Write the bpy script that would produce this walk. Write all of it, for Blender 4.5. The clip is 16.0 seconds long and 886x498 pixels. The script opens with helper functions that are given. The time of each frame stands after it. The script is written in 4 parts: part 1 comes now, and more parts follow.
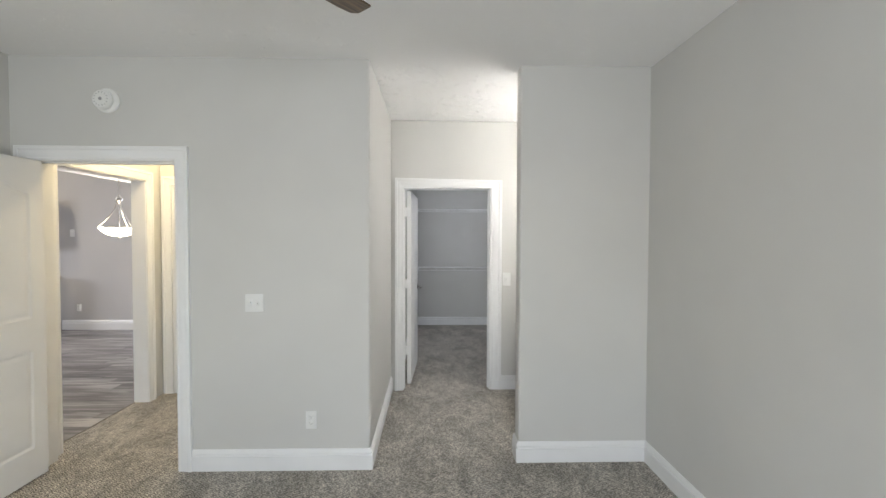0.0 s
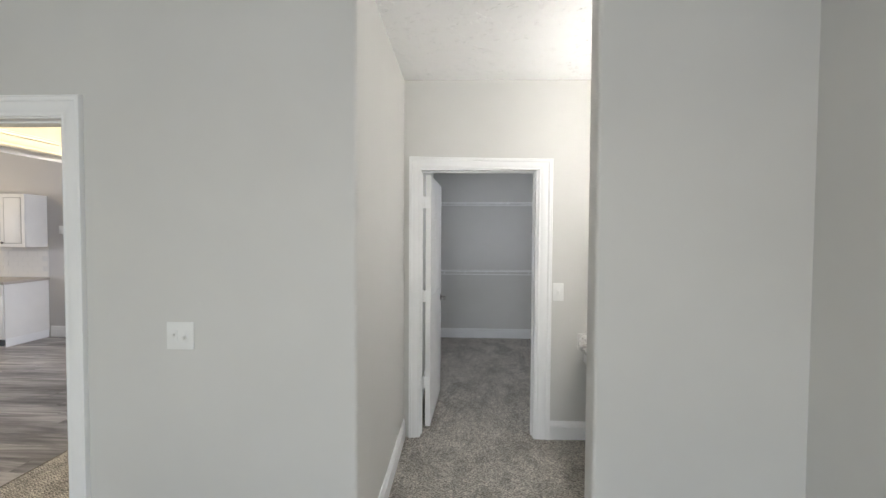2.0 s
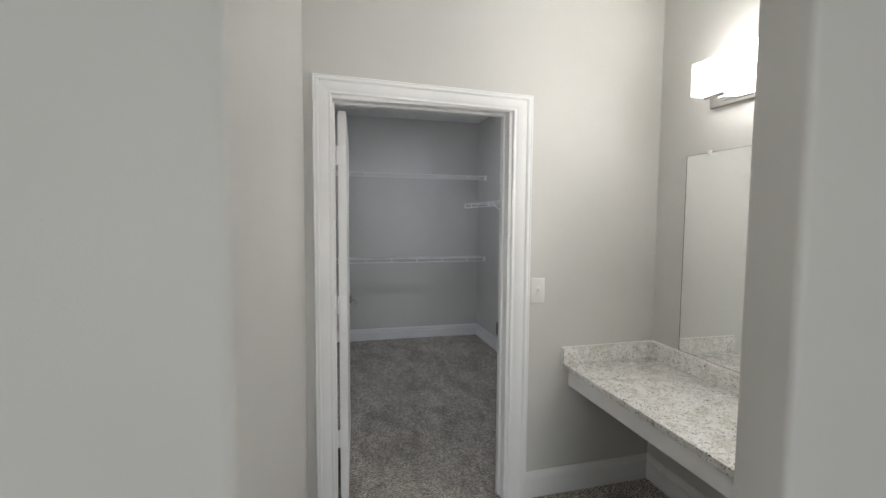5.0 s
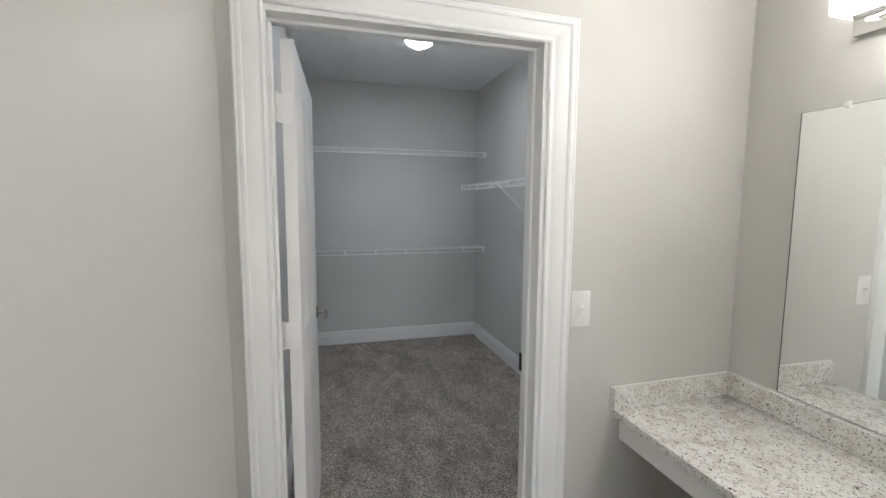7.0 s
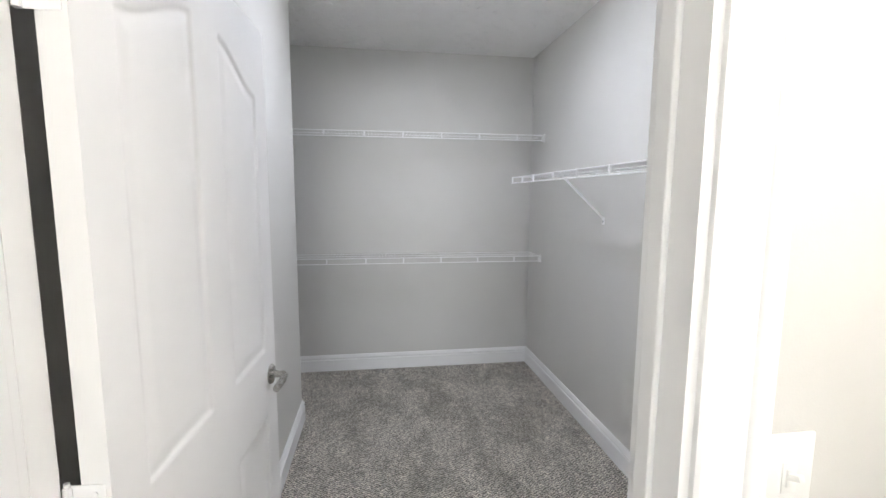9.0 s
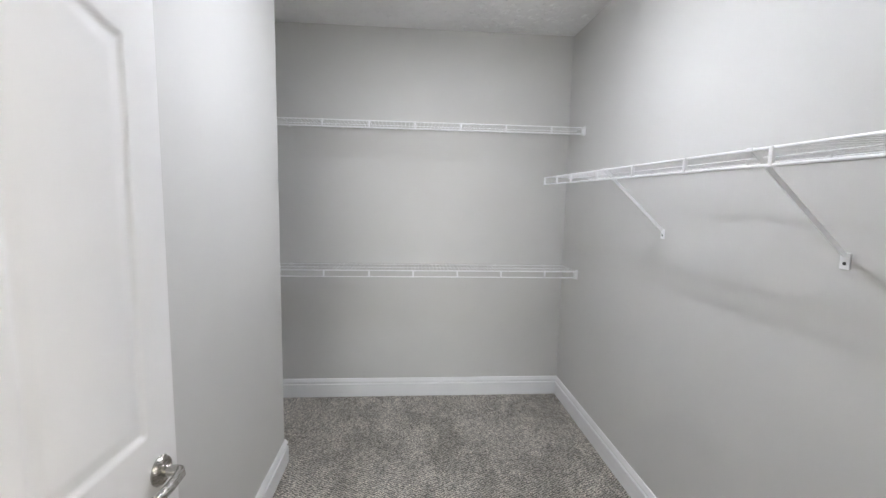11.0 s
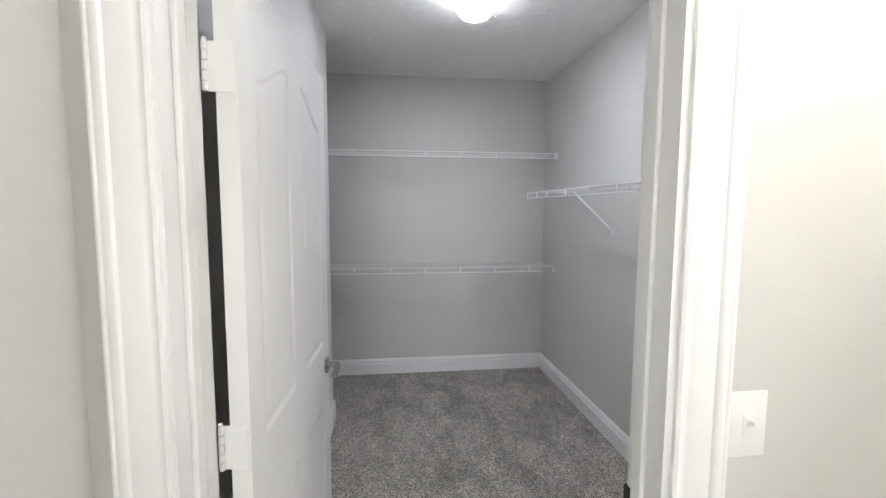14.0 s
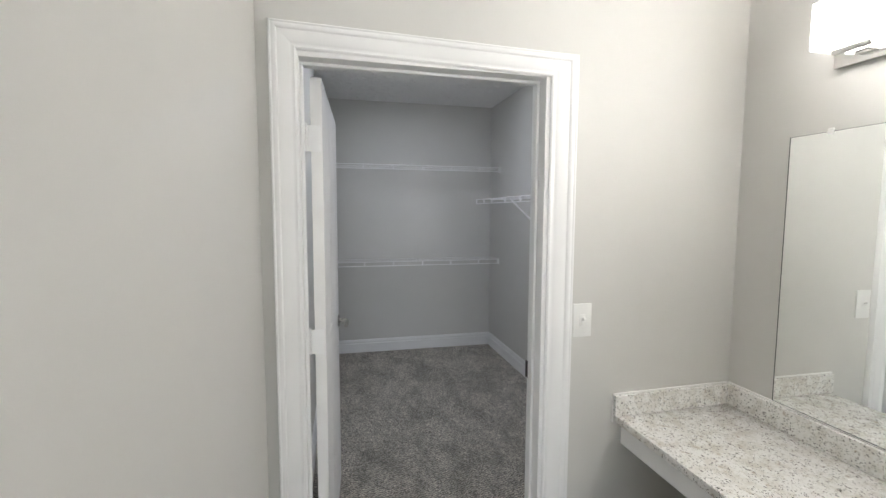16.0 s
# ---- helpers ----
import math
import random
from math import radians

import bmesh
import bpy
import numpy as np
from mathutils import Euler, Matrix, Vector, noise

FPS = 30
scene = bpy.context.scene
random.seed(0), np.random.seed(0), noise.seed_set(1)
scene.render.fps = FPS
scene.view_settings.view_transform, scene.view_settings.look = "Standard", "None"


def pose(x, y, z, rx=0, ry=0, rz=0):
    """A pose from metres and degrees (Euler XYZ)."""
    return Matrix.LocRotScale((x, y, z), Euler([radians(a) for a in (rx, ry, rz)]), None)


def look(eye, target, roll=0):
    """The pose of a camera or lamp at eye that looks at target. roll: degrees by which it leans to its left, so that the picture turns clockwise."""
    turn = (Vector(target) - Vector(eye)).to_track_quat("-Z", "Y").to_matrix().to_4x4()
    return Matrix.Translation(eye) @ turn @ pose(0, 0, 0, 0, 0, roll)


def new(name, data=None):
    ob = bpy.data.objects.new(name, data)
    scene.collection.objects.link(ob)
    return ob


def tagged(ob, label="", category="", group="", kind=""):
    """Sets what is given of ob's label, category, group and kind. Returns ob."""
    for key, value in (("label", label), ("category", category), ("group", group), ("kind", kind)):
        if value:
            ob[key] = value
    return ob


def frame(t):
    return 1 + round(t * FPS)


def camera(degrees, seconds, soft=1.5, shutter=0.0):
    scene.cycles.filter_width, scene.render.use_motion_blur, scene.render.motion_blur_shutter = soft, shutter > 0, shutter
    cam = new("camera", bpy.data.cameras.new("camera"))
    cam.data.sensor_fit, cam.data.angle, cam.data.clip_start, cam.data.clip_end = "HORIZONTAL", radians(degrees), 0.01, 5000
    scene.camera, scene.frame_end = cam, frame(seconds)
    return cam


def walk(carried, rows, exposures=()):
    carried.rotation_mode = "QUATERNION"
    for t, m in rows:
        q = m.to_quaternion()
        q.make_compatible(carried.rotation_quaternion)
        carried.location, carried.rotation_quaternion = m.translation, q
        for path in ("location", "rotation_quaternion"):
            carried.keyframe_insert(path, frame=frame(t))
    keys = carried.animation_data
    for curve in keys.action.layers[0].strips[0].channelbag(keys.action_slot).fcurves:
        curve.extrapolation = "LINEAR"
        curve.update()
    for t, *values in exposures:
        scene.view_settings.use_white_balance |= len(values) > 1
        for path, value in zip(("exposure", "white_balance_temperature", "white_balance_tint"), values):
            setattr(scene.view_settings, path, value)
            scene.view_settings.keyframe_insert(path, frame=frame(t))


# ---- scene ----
# ---------------------------------------------------------------- camera
cam = camera(90.0, 16.0, soft=1.5)
PATH = [
    (0, (0.399, 0.766, 1.547), (0.449, 2.764, 1.491), 0.15),
    (0.5, (0.447, 1.012, 1.558), (0.414, 3.011, 1.491), 0.24),
    (1, (0.456, 1.261, 1.546), (0.379, 3.258, 1.480), 0.28),
    (1.5, (0.454, 1.576, 1.541), (0.359, 3.573, 1.478), 0.19),
    (2, (0.428, 1.865, 1.544), (0.343, 3.863, 1.480), 0.32),
    (2.5, (0.415, 2.138, 1.545), (0.323, 4.135, 1.472), 0.36),
    (3, (0.366, 2.404, 1.527), (0.324, 4.402, 1.459), 0.30),
    (3.5, (0.296, 2.596, 1.522), (0.366, 4.593, 1.451), 0.27),
    (4, (0.213, 2.733, 1.517), (0.404, 4.721, 1.426), 0.51),
    (4.5, (0.137, 2.901, 1.493), (0.502, 4.865, 1.392), 0.60),
    (4.7, (0.107, 2.979, 1.491), (0.536, 4.929, 1.377), 0.68),
    (6.8, (0.240, 3.766, 1.504), (0.815, 5.670, 1.295), 0.13),
    (7, (0.251, 3.827, 1.507), (0.783, 5.743, 1.292), 0.30),
    (7.5, (0.330, 4.053, 1.510), (0.760, 5.993, 1.280), 0.41),
    (8, (0.388, 4.258, 1.516), (0.759, 6.209, 1.277), 0.58),
    (8.5, (0.492, 4.490, 1.520), (0.820, 6.448, 1.280), 0.49),
    (9, (0.572, 4.694, 1.520), (0.863, 6.658, 1.280), 0.32),
    (11.5, (0.745, 5.253, 1.530), (0.865, 7.236, 1.300), 0.87),
    (12, (0.709, 5.123, 1.545), (0.802, 7.109, 1.325), 0.38),
    (12.5, (0.647, 4.990, 1.552), (0.758, 6.975, 1.340), 0.27),
    (13, (0.604, 4.814, 1.545), (0.763, 6.797, 1.343), 0.19),
    (13.5, (0.544, 4.628, 1.539), (0.751, 6.608, 1.347), 0.19),
    (14, (0.461, 4.461, 1.538), (0.706, 6.437, 1.352), 0.21),
    (14.5, (0.395, 4.292, 1.540), (0.694, 6.261, 1.360), 0.28),
    (15, (0.366, 4.093, 1.544), (0.727, 6.052, 1.365), 0.25),
    (15.5, (0.318, 3.888, 1.543), (0.733, 5.837, 1.368), 0.20),
    (16, (0.238, 3.681, 1.541), (0.691, 5.621, 1.371), 0.23),
]
EXPOSURES = [(0, 1.10, 6500, 10), (1.5, 1.02, 6500, 10), (3, 0.94, 6500, 10), (4, 0.78, 6500, 10), (4.5, 0.70, 6500, 10), (7, 0.90, 6500, 10),
             (8, 1.34, 6550, 10), (8.5, 1.60, 6600, 10), (9, 1.82, 6650, 11), (11.5, 1.98, 6740, 11), (12.5, 1.96, 6740, 11), (13, 1.89, 6700, 11),
             (13.5, 1.74, 6650, 11), (14, 1.50, 6600, 10), (14.5, 1.34, 6550, 10), (15.5, 1.12, 6500, 10), (16, 1.06, 6500, 10)]
walk(cam, [(t, look(eye, target, roll)) for t, eye, target, roll in PATH], EXPOSURES)

# ---------------------------------------------------------------- plan, in metres
CEIL = 2.695            # ceiling of bedroom, dressing alcove, closet and hall
FRONT, FRONT_BACK = 3.687, 3.840     # wall between bedroom and hall / alcove
RIGHT = 1.880           # right wall of bedroom and alcove
LEFT = -2.30            # left wall of bedroom
ALC_L = -0.008          # left wall of alcove
ALC_Y, SKEW = 5.191, 0.020   # wall with the closet door, at the alcove's left corner, and how far it runs out of square
CLO_Y = 5.306           # its closet side
CLO_R, CLO_B, CLO_L, CLO_LE = 1.917, 8.502, 0.053, 7.653
STUB, STUB_BACK, STUB_X = 3.759, 3.889, 0.994   # wall stub between bedroom and vanity
BACK = -1.35            # bedroom wall behind the walk
HALL_X = -2.235          # hall wall with the cased opening
HALL_K = -2.355         # its kitchen side
KIT_B = 8.16            # far kitchen wall

# ---------------------------------------------------------------- light
world = bpy.data.worlds.new("sky")
scene.world = world
world.use_nodes = True
_n = world.node_tree.nodes
_sky = _n.new("ShaderNodeTexSky")
_sky.sky_type, _sky.sun_disc = "NISHITA", False
_sky.sun_elevation, _sky.sun_rotation = radians(40), radians(200)
world.node_tree.links.new(_sky.outputs[0], _n["Background"].inputs[0])
_n["Background"].inputs[1].default_value = 0.1


def window_light(name, m, sx, sy, watts, colour):
    d = bpy.data.lights.new(name, "AREA")
    d.shape, d.size, d.size_y, d.energy, d.color = "RECTANGLE", sx, sy, watts, colour
    ob = new(name, d)
    ob.matrix_world = m
    return ob


# daylight through the bedroom window behind the walk (sky from above, garden from below), a living-room window, and an
# unseen patio door added to light the cabinet sides
window_light("window_skylight", look((-0.1, BACK + 0.04, 1.55), (1.3, 3.2, 0.4)), 1.9, 1.2, 17, (0.825, 0.95, 1.24))
window_light("window_garden_light", look((-0.1, BACK + 0.05, 1.35), (-0.7, 3, 2.5)), 1.9, 1.2, 20, (1.045, 1.05, 0.895))
window_light("patio_daylight", look((-2.92, KIT_B - 0.02, 1.15), (-5.2, 6.6, 1.0)), 0.8, 1.9, 19, (0.86, 0.94, 1.14))
window_light("living_daylight", look((-9.0, 4.0, 1.6), (-3.0, 4.0, 1.3)), 2.2, 1.6, 52, (0.92, 0.95, 1.05))
VANITY_GLOW, VANITY_SHELL_GLOW, CLOSET_GLOW, HALL_GLOW, PENDANT_GLOW = 18.5, 6.6, 9.5, 38.0, 6.5
CLOSET_BOARD_GLOW = 780.0


# ---------------------------------------------------------------- materials
def mat(name, colour, rough=0.5, metal=0.0):
    m = bpy.data.materials.new(name)
    m.use_nodes = True
    b = m.node_tree.nodes["Principled BSDF"]
    b.inputs["Base Color"].default_value = (*colour, 1)
    b.inputs["Roughness"].default_value = rough
    b.inputs["Metallic"].default_value = metal
    return m


class Nodes:
    """Short hand for a material's node tree."""

    def __init__(self, m):
        self.t, self.b = m.node_tree, m.node_tree.nodes["Principled BSDF"]
        self.co = self.add("ShaderNodeTexCoord").outputs["Object"]

    def add(self, kind, **ins):
        n = self.t.nodes.new(kind)
        for k, v in ins.items():
            self.put(n.inputs[k.replace("_", " ")], v)
        return n

    def put(self, socket, v):
        if isinstance(v, bpy.types.NodeSocket):
            self.t.links.new(v, socket)
        else:
            socket.default_value = v

    def noise(self, scale, detail=4.0, rough=0.55, vec=None, distortion=0.0):
        return self.add("ShaderNodeTexNoise", Vector=vec or self.co, Scale=scale, Detail=detail, Roughness=rough, Distortion=distortion)

    def voronoi(self, scale, feature="F1", vec=None, randomness=1.0):
        n = self.add("ShaderNodeTexVoronoi", Vector=vec or self.co, Scale=scale, Randomness=randomness)
        n.feature = feature
        return n

    def scaled(self, sx, sy, sz, rz=0.0, vec=None):
        n = self.add("ShaderNodeMapping", Vector=vec or self.co)
        n.inputs["Scale"].default_value = (sx, sy, sz)
        n.inputs["Rotation"].default_value = (0, 0, rz)
        return n.outputs[0]

    def ramp(self, fac, *stops):
        n = self.add("ShaderNodeValToRGB", Fac=fac)
        e = n.color_ramp.elements
        while len(e) < len(stops):
            e.new(0.5)
        for el, (p, c) in zip(e, stops):
            el.position, el.color = p, (*c, 1) if isinstance(c, tuple) else (c, c, c, 1)
        return n.outputs[0]

    def mix(self, a, b, fac, blend="MIX"):
        n = self.t.nodes.new("ShaderNodeMix")
        n.data_type, n.blend_type = "RGBA", blend
        self.put(n.inputs[0], fac)
        for sock, v in ((n.inputs[6], a), (n.inputs[7], b)):
            self.put(sock, (*v, 1) if isinstance(v, tuple) and len(v) == 3 else v)
        return n.outputs[2]

    def maths(self, op, a, b=0.0):
        n = self.t.nodes.new("ShaderNodeMath")
        n.operation = op
        self.put(n.inputs[0], a)
        self.put(n.inputs[1], b)
        return n.outputs[0]

    def bump(self, height, strength, distance, under=None):
        n = self.add("ShaderNodeBump", Height=height, Strength=strength, Distance=distance)
        if under:
            self.put(n.inputs["Normal"], under)
        return n.outputs[0]

    def done(self, colour=None, rough=None, normal=None):
        for key, v in (("Base Color", colour), ("Roughness", rough), ("Normal", normal)):
            if v is not None:
                self.put(self.b.inputs[key], v)


def paint(name, colour, rough=0.55, peel=0.12):
    """Rolled wall paint: fine orange peel and a faint broad unevenness."""
    m = mat(name, colour, rough)
    n = Nodes(m)
    broad = n.noise(1.3, 3).outputs["Fac"]
    dark = tuple(c * 0.955 for c in colour)
    col = n.mix(dark, colour, n.ramp(broad, (0.35, 0.0), (0.65, 1.0)))
    fine = n.noise(260, 2).outputs["Fac"]
    n.done(col, n.ramp(broad, (0.3, rough - 0.05), (0.7, rough + 0.05)), n.bump(fine, peel, 0.002))
    return m


def textured_ceiling(name, colour):
    """White ceiling plaster; its stomped strokes are in the mesh."""
    m = mat(name, colour, 0.8)
    n = Nodes(m)
    grit = n.noise(120, 3).outputs["Fac"]
    roll = n.noise(18, 3, 0.6).outputs["Fac"]
    n.done(None, None, n.bump(grit, 0.15, 0.003, n.bump(roll, 0.25, 0.004)))
    return m


def trim_paint(name, colour=(0.87, 0.87, 0.865), rough=0.46):
    m = mat(name, colour, rough)
    n = Nodes(m)
    brush = n.noise(90, 2, 0.5).outputs["Fac"]
    smear = n.noise(2.5, 4).outputs["Fac"]
    col = n.mix(tuple(c * 0.95 for c in colour), colour, n.ramp(smear, (0.3, 0.0), (0.6, 1.0)))
    n.done(col, n.ramp(smear, (0.2, rough - 0.06), (0.8, rough + 0.1)), n.bump(brush, 0.012, 0.0006))
    return m


def carpet_mat():
    """Cut-and-loop carpet: twisted tufts in zigzag rows, mottled grey-beige, trodden patches."""
    m = mat("carpet", (0.3, 0.27, 0.24), 0.95)
    n = Nodes(m)
    wob = n.mix(n.co, n.noise(26, 4).outputs["Color"], 0.029, "ADD")
    xyz = n.add("ShaderNodeSeparateXYZ", Vector=wob).outputs
    zig = n.maths("PINGPONG", n.maths("MULTIPLY", xyz["X"], 46.0), 1.0)
    row = n.maths("ADD", n.maths("MULTIPLY", xyz["Y"], 58.0), n.maths("MULTIPLY", zig, 0.95))
    ridge = n.maths("PINGPONG", row, 0.5)
    rib = n.ramp(ridge, (0.16, 0.0), (0.34, 1.0))
    tuft = n.voronoi(112, "F1", n.scaled(1.0, 0.7, 1.0, 0.0, wob))
    pile = n.ramp(tuft.outputs["Distance"], (0.05, 1.0), (0.75, 0.0))
    tone = n.ramp(tuft.outputs["Color"], (0.15, 0.0), (0.85, 1.0))
    fine = n.noise(260, 3, 0.6).outputs["Fac"]
    blot = n.noise(3.6, 8, 0.72, n.scaled(1, 0.6, 1, radians(-25)), 0.4).outputs["Fac"]
    blot2 = n.noise(9, 7, 0.7, n.scaled(1, 0.5, 1, radians(20))).outputs["Fac"]
    f = n.maths("ADD", n.maths("ADD", n.maths("MULTIPLY", rib, 0.30), n.maths("MULTIPLY", pile, 0.30)), n.maths("ADD", n.maths("MULTIPLY", tone, 0.28), n.maths("MULTIPLY", fine, 0.12)))
    base = n.mix((0.165, 0.148, 0.125), (0.985, 0.918, 0.805), n.ramp(f, (0.26, 0.0), (0.74, 1.0)))
    worn = n.mix(base, (0.72, 0.71, 0.695), n.ramp(blot, (0.42, 1.0), (0.53, 0.0)), "MULTIPLY")
    worn = n.mix(worn, (0.82, 0.81, 0.80), n.ramp(blot2, (0.43, 1.0), (0.57, 0.0)), "MULTIPLY")
    soft = n.bump(blot2, 0.4, 0.02)
    high = n.maths("ADD", n.maths("MULTIPLY", rib, 0.8), n.maths("ADD", n.maths("MULTIPLY", pile, 0.6), n.maths("MULTIPLY", fine, 0.5)))
    n.done(worn, None, n.bump(high, 1.0, 0.006, soft))
    n.b.inputs["Sheen Weight"].default_value = 0.2
    n.b.inputs["Sheen Roughness"].default_value = 0.6
    return m


def plank_mat():
    """Grey vinyl plank with long smoky grain; each plank differs."""
    m = mat("vinyl_plank", (0.25, 0.23, 0.22), 0.38)
    n = Nodes(m)
    info = n.add("ShaderNodeObjectInfo").outputs["Random"]
    shift = n.add("ShaderNodeCombineXYZ", X=n.maths("MULTIPLY", info, 37.0), Y=n.maths("MULTIPLY", info, 11.0)).outputs[0]
    v = n.mix(n.co, shift, 1.0, "ADD")
    smoke = n.noise(1.0, 5, 0.6, n.scaled(0.9, 9, 1, 0, v), 1.4).outputs["Fac"]
    grain = n.noise(1.0, 4, 0.6, n.scaled(6, 120, 1, 0, v)).outputs["Fac"]
    f = n.maths("ADD", n.maths("MULTIPLY", smoke, 0.78), n.maths("MULTIPLY", grain, 0.22))
    col = n.ramp(f, (0.34, (0.085, 0.077, 0.075)), (0.47, (0.21, 0.193, 0.186)), (0.62, (0.50, 0.47, 0.45)))
    tone = n.ramp(info, (0.0, 0.58), (1.0, 0.96))
    n.done(n.mix(col, tone, 1.0, "MULTIPLY"), n.ramp(grain, (0.3, 0.30), (0.7, 0.46)), n.bump(grain, 0.15, 0.001))
    return m


def granite_mat():
    """Pale cream granite with grey clouds and dark and rusty flecks."""
    m = mat("granite", (0.66, 0.63, 0.58), 0.22)
    n = Nodes(m)
    cloud = n.noise(16, 5, 0.65).outputs["Fac"]
    base = n.mix((0.70, 0.675, 0.62), (0.88, 0.875, 0.85), n.ramp(cloud, (0.36, 0.0), (0.54, 1.0)))
    warp = n.mix(n.co, n.noise(30, 3).outputs["Color"], 0.035, "ADD")
    grey = n.noise(70, 4, 0.65, warp).outputs["Fac"]
    base = n.mix(base, (0.52, 0.50, 0.46), n.ramp(grey, (0.57, 0.0), (0.66, 0.5)))
    for scale, turn, low, high, colour, amount in ((210, 0.5, 0.62, 0.65, (0.26, 0.235, 0.21), 0.85), (150, 0.7, 0.64, 0.67, (0.08, 0.072, 0.066), 0.9), (100, 0.4, 0.86, 0.88, (0.045, 0.04, 0.037), 0.95)):
        spot = n.voronoi(scale, "F1", n.scaled(1.0, 0.55, 1.0, turn, warp))
        pick = n.ramp(spot.outputs["Color"], (low, 0.0), (high, 1.0))
        near = n.ramp(spot.outputs["Distance"], (0.26, 1.0), (0.42, 0.0))
        base = n.mix(base, colour, n.maths("MULTIPLY", n.maths("MULTIPLY", pick, near), amount))
    rust = n.noise(44, 2, 0.5, n.scaled(1, 1, 1, 0.7)).outputs["Fac"]
    base = n.mix(base, (0.42, 0.34, 0.25), n.ramp(rust, (0.66, 0.0), (0.72, 0.5)))
    n.done(base, n.ramp(cloud, (0.3, 0.16), (0.7, 0.28)), None)
    return m


def glow_mat(name, colour, strength):
    m = mat(name, (0.9, 0.9, 0.88), 0.4)
    b = m.node_tree.nodes["Principled BSDF"]
    b.inputs["Emission Color"].default_value = (*colour, 1)
    b.inputs["Emission Strength"].default_value = strength
    return m


def brushed(name, colour, rough):
    m = mat(name, colour, rough, 1.0)
    n = Nodes(m)
    g = n.noise(60, 3, 0.6, n.scaled(1, 1, 12)).outputs["Fac"]
    n.done(None, n.ramp(g, (0.3, rough * 0.75), (0.7, rough * 1.3)), n.bump(g, 0.05, 0.001))
    return m


def wood_mat():
    m = mat("walnut", (0.12, 0.07, 0.035), 0.4)
    n = Nodes(m)
    g = n.noise(1, 4, 0.6, n.scaled(5, 70, 5), 0.6).outputs["Fac"]
    n.done(n.ramp(g, (0.35, (0.055, 0.030, 0.014)), (0.65, (0.20, 0.125, 0.06))), None, n.bump(g, 0.1, 0.001))
    return m


WALL = paint("wall_paint_grey", (0.655, 0.646, 0.618))
CLOSET_WALL = WALL
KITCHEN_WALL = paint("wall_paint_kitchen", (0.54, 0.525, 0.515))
CEILING = textured_ceiling("ceiling_texture", (0.90, 0.895, 0.885))
TRIM = trim_paint("trim_paint_white")
DOOR = trim_paint("door_paint_white", (0.85, 0.845, 0.832), 0.62)
CARPET, PLANK, GRANITE, WALNUT = carpet_mat(), plank_mat(), granite_mat(), wood_mat()
CAULK = mat("caulk", (0.82, 0.81, 0.79), 0.5)
PLASTIC = mat("white_plastic", (0.82, 0.82, 0.80), 0.32)
SLOT = mat("dark_slot", (0.05, 0.05, 0.05), 0.6)
WIRE = mat("white_coated_wire", (0.93, 0.93, 0.93), 0.35)
NICKEL = brushed("brushed_nickel", (0.44, 0.425, 0.395), 0.26)
CHROME = brushed("chrome", (0.78, 0.78, 0.77), 0.10)
BRONZE = brushed("dark_bronze", (0.06, 0.05, 0.045), 0.4)
MIRROR = mat("mirror_silver", (0.93, 0.95, 0.94), 0.0, 1.0)
MIRROR_EDGE = mat("mirror_edge", (0.10, 0.12, 0.11), 0.25)
CABINET = trim_paint("cabinet_white", (0.80, 0.79, 0.77), 0.4)
COUNTER = paint("laminate_counter", (0.46, 0.41, 0.36), 0.35, 0.02)
TILE = mat("white_tile", (0.76, 0.74, 0.70), 0.5)
STEEL = brushed("stainless_steel", (0.55, 0.55, 0.55), 0.3)
BLACK = mat("black_enamel", (0.015, 0.015, 0.016), 0.25)
VANITY_FRONT_FILL = glow_mat("vanity_front_fill", (1.0, 0.97, 0.945), VANITY_GLOW)
VANITY_SHELL = glow_mat("lit_vanity_shell", (1.0, 0.97, 0.945), VANITY_SHELL_GLOW)
VANITY_END = glow_mat("dimmed_vanity_end", (1.0, 0.97, 0.945), 2.0)
CLOSET_GLASS = glow_mat("lit_closet_dome", (0.90, 0.95, 1.04), CLOSET_GLOW)
_n = Nodes(CLOSET_GLASS)       # thin opal glass: half of the bulb's light passes straight through
_mix = _n.add("ShaderNodeMixShader", Fac=0.5)
_n.t.links.new(_n.add("ShaderNodeBsdfTransparent").outputs[0], _mix.inputs[1])
_n.t.links.new(_n.b.outputs[0], _mix.inputs[2])
_n.t.links.new(_mix.outputs[0], _n.t.nodes["Material Output"].inputs["Surface"])
CLOSET_BOARD = glow_mat("lit_closet_board", (0.87, 0.925, 1.08), CLOSET_BOARD_GLOW)
HALL_GLASS = glow_mat("lit_hall_dome", (1.0, 0.80, 0.48), HALL_GLOW)
PENDANT_GLASS = glow_mat("lit_pendant_bowl", (1.0, 0.86, 0.64), PENDANT_GLOW)


# ---------------------------------------------------------------- mesh helpers
def mesh_of(name, bm, material, smooth=False):
    bmesh.ops.recalc_face_normals(bm, faces=bm.faces)
    me = bpy.data.meshes.new(name)
    bm.to_mesh(me)
    bm.free()
    if smooth:
        for p in me.polygons:
            p.use_smooth = True
        me.set_sharp_from_angle(angle=radians(35))
    me.materials.append(material)
    return me


def solid(name, bm, material, label="", category="", kind="", group="", smooth=False):
    return tagged(new(name, mesh_of(name, bm, material, smooth)), label, category, group, kind)


def part(name, bm, material, parent, label="", smooth=False):
    ob = new(name, mesh_of(name, bm, material, smooth))
    ob.parent = parent
    return tagged(ob, label)


def thing(name, label, category, at=(0, 0, 0), rz=0.0, group="", kind=""):
    ob = new(name)
    ob.empty_display_size = 0.1
    ob.matrix_world = pose(*at, 0, 0, rz)
    return tagged(ob, label, category, group, kind)


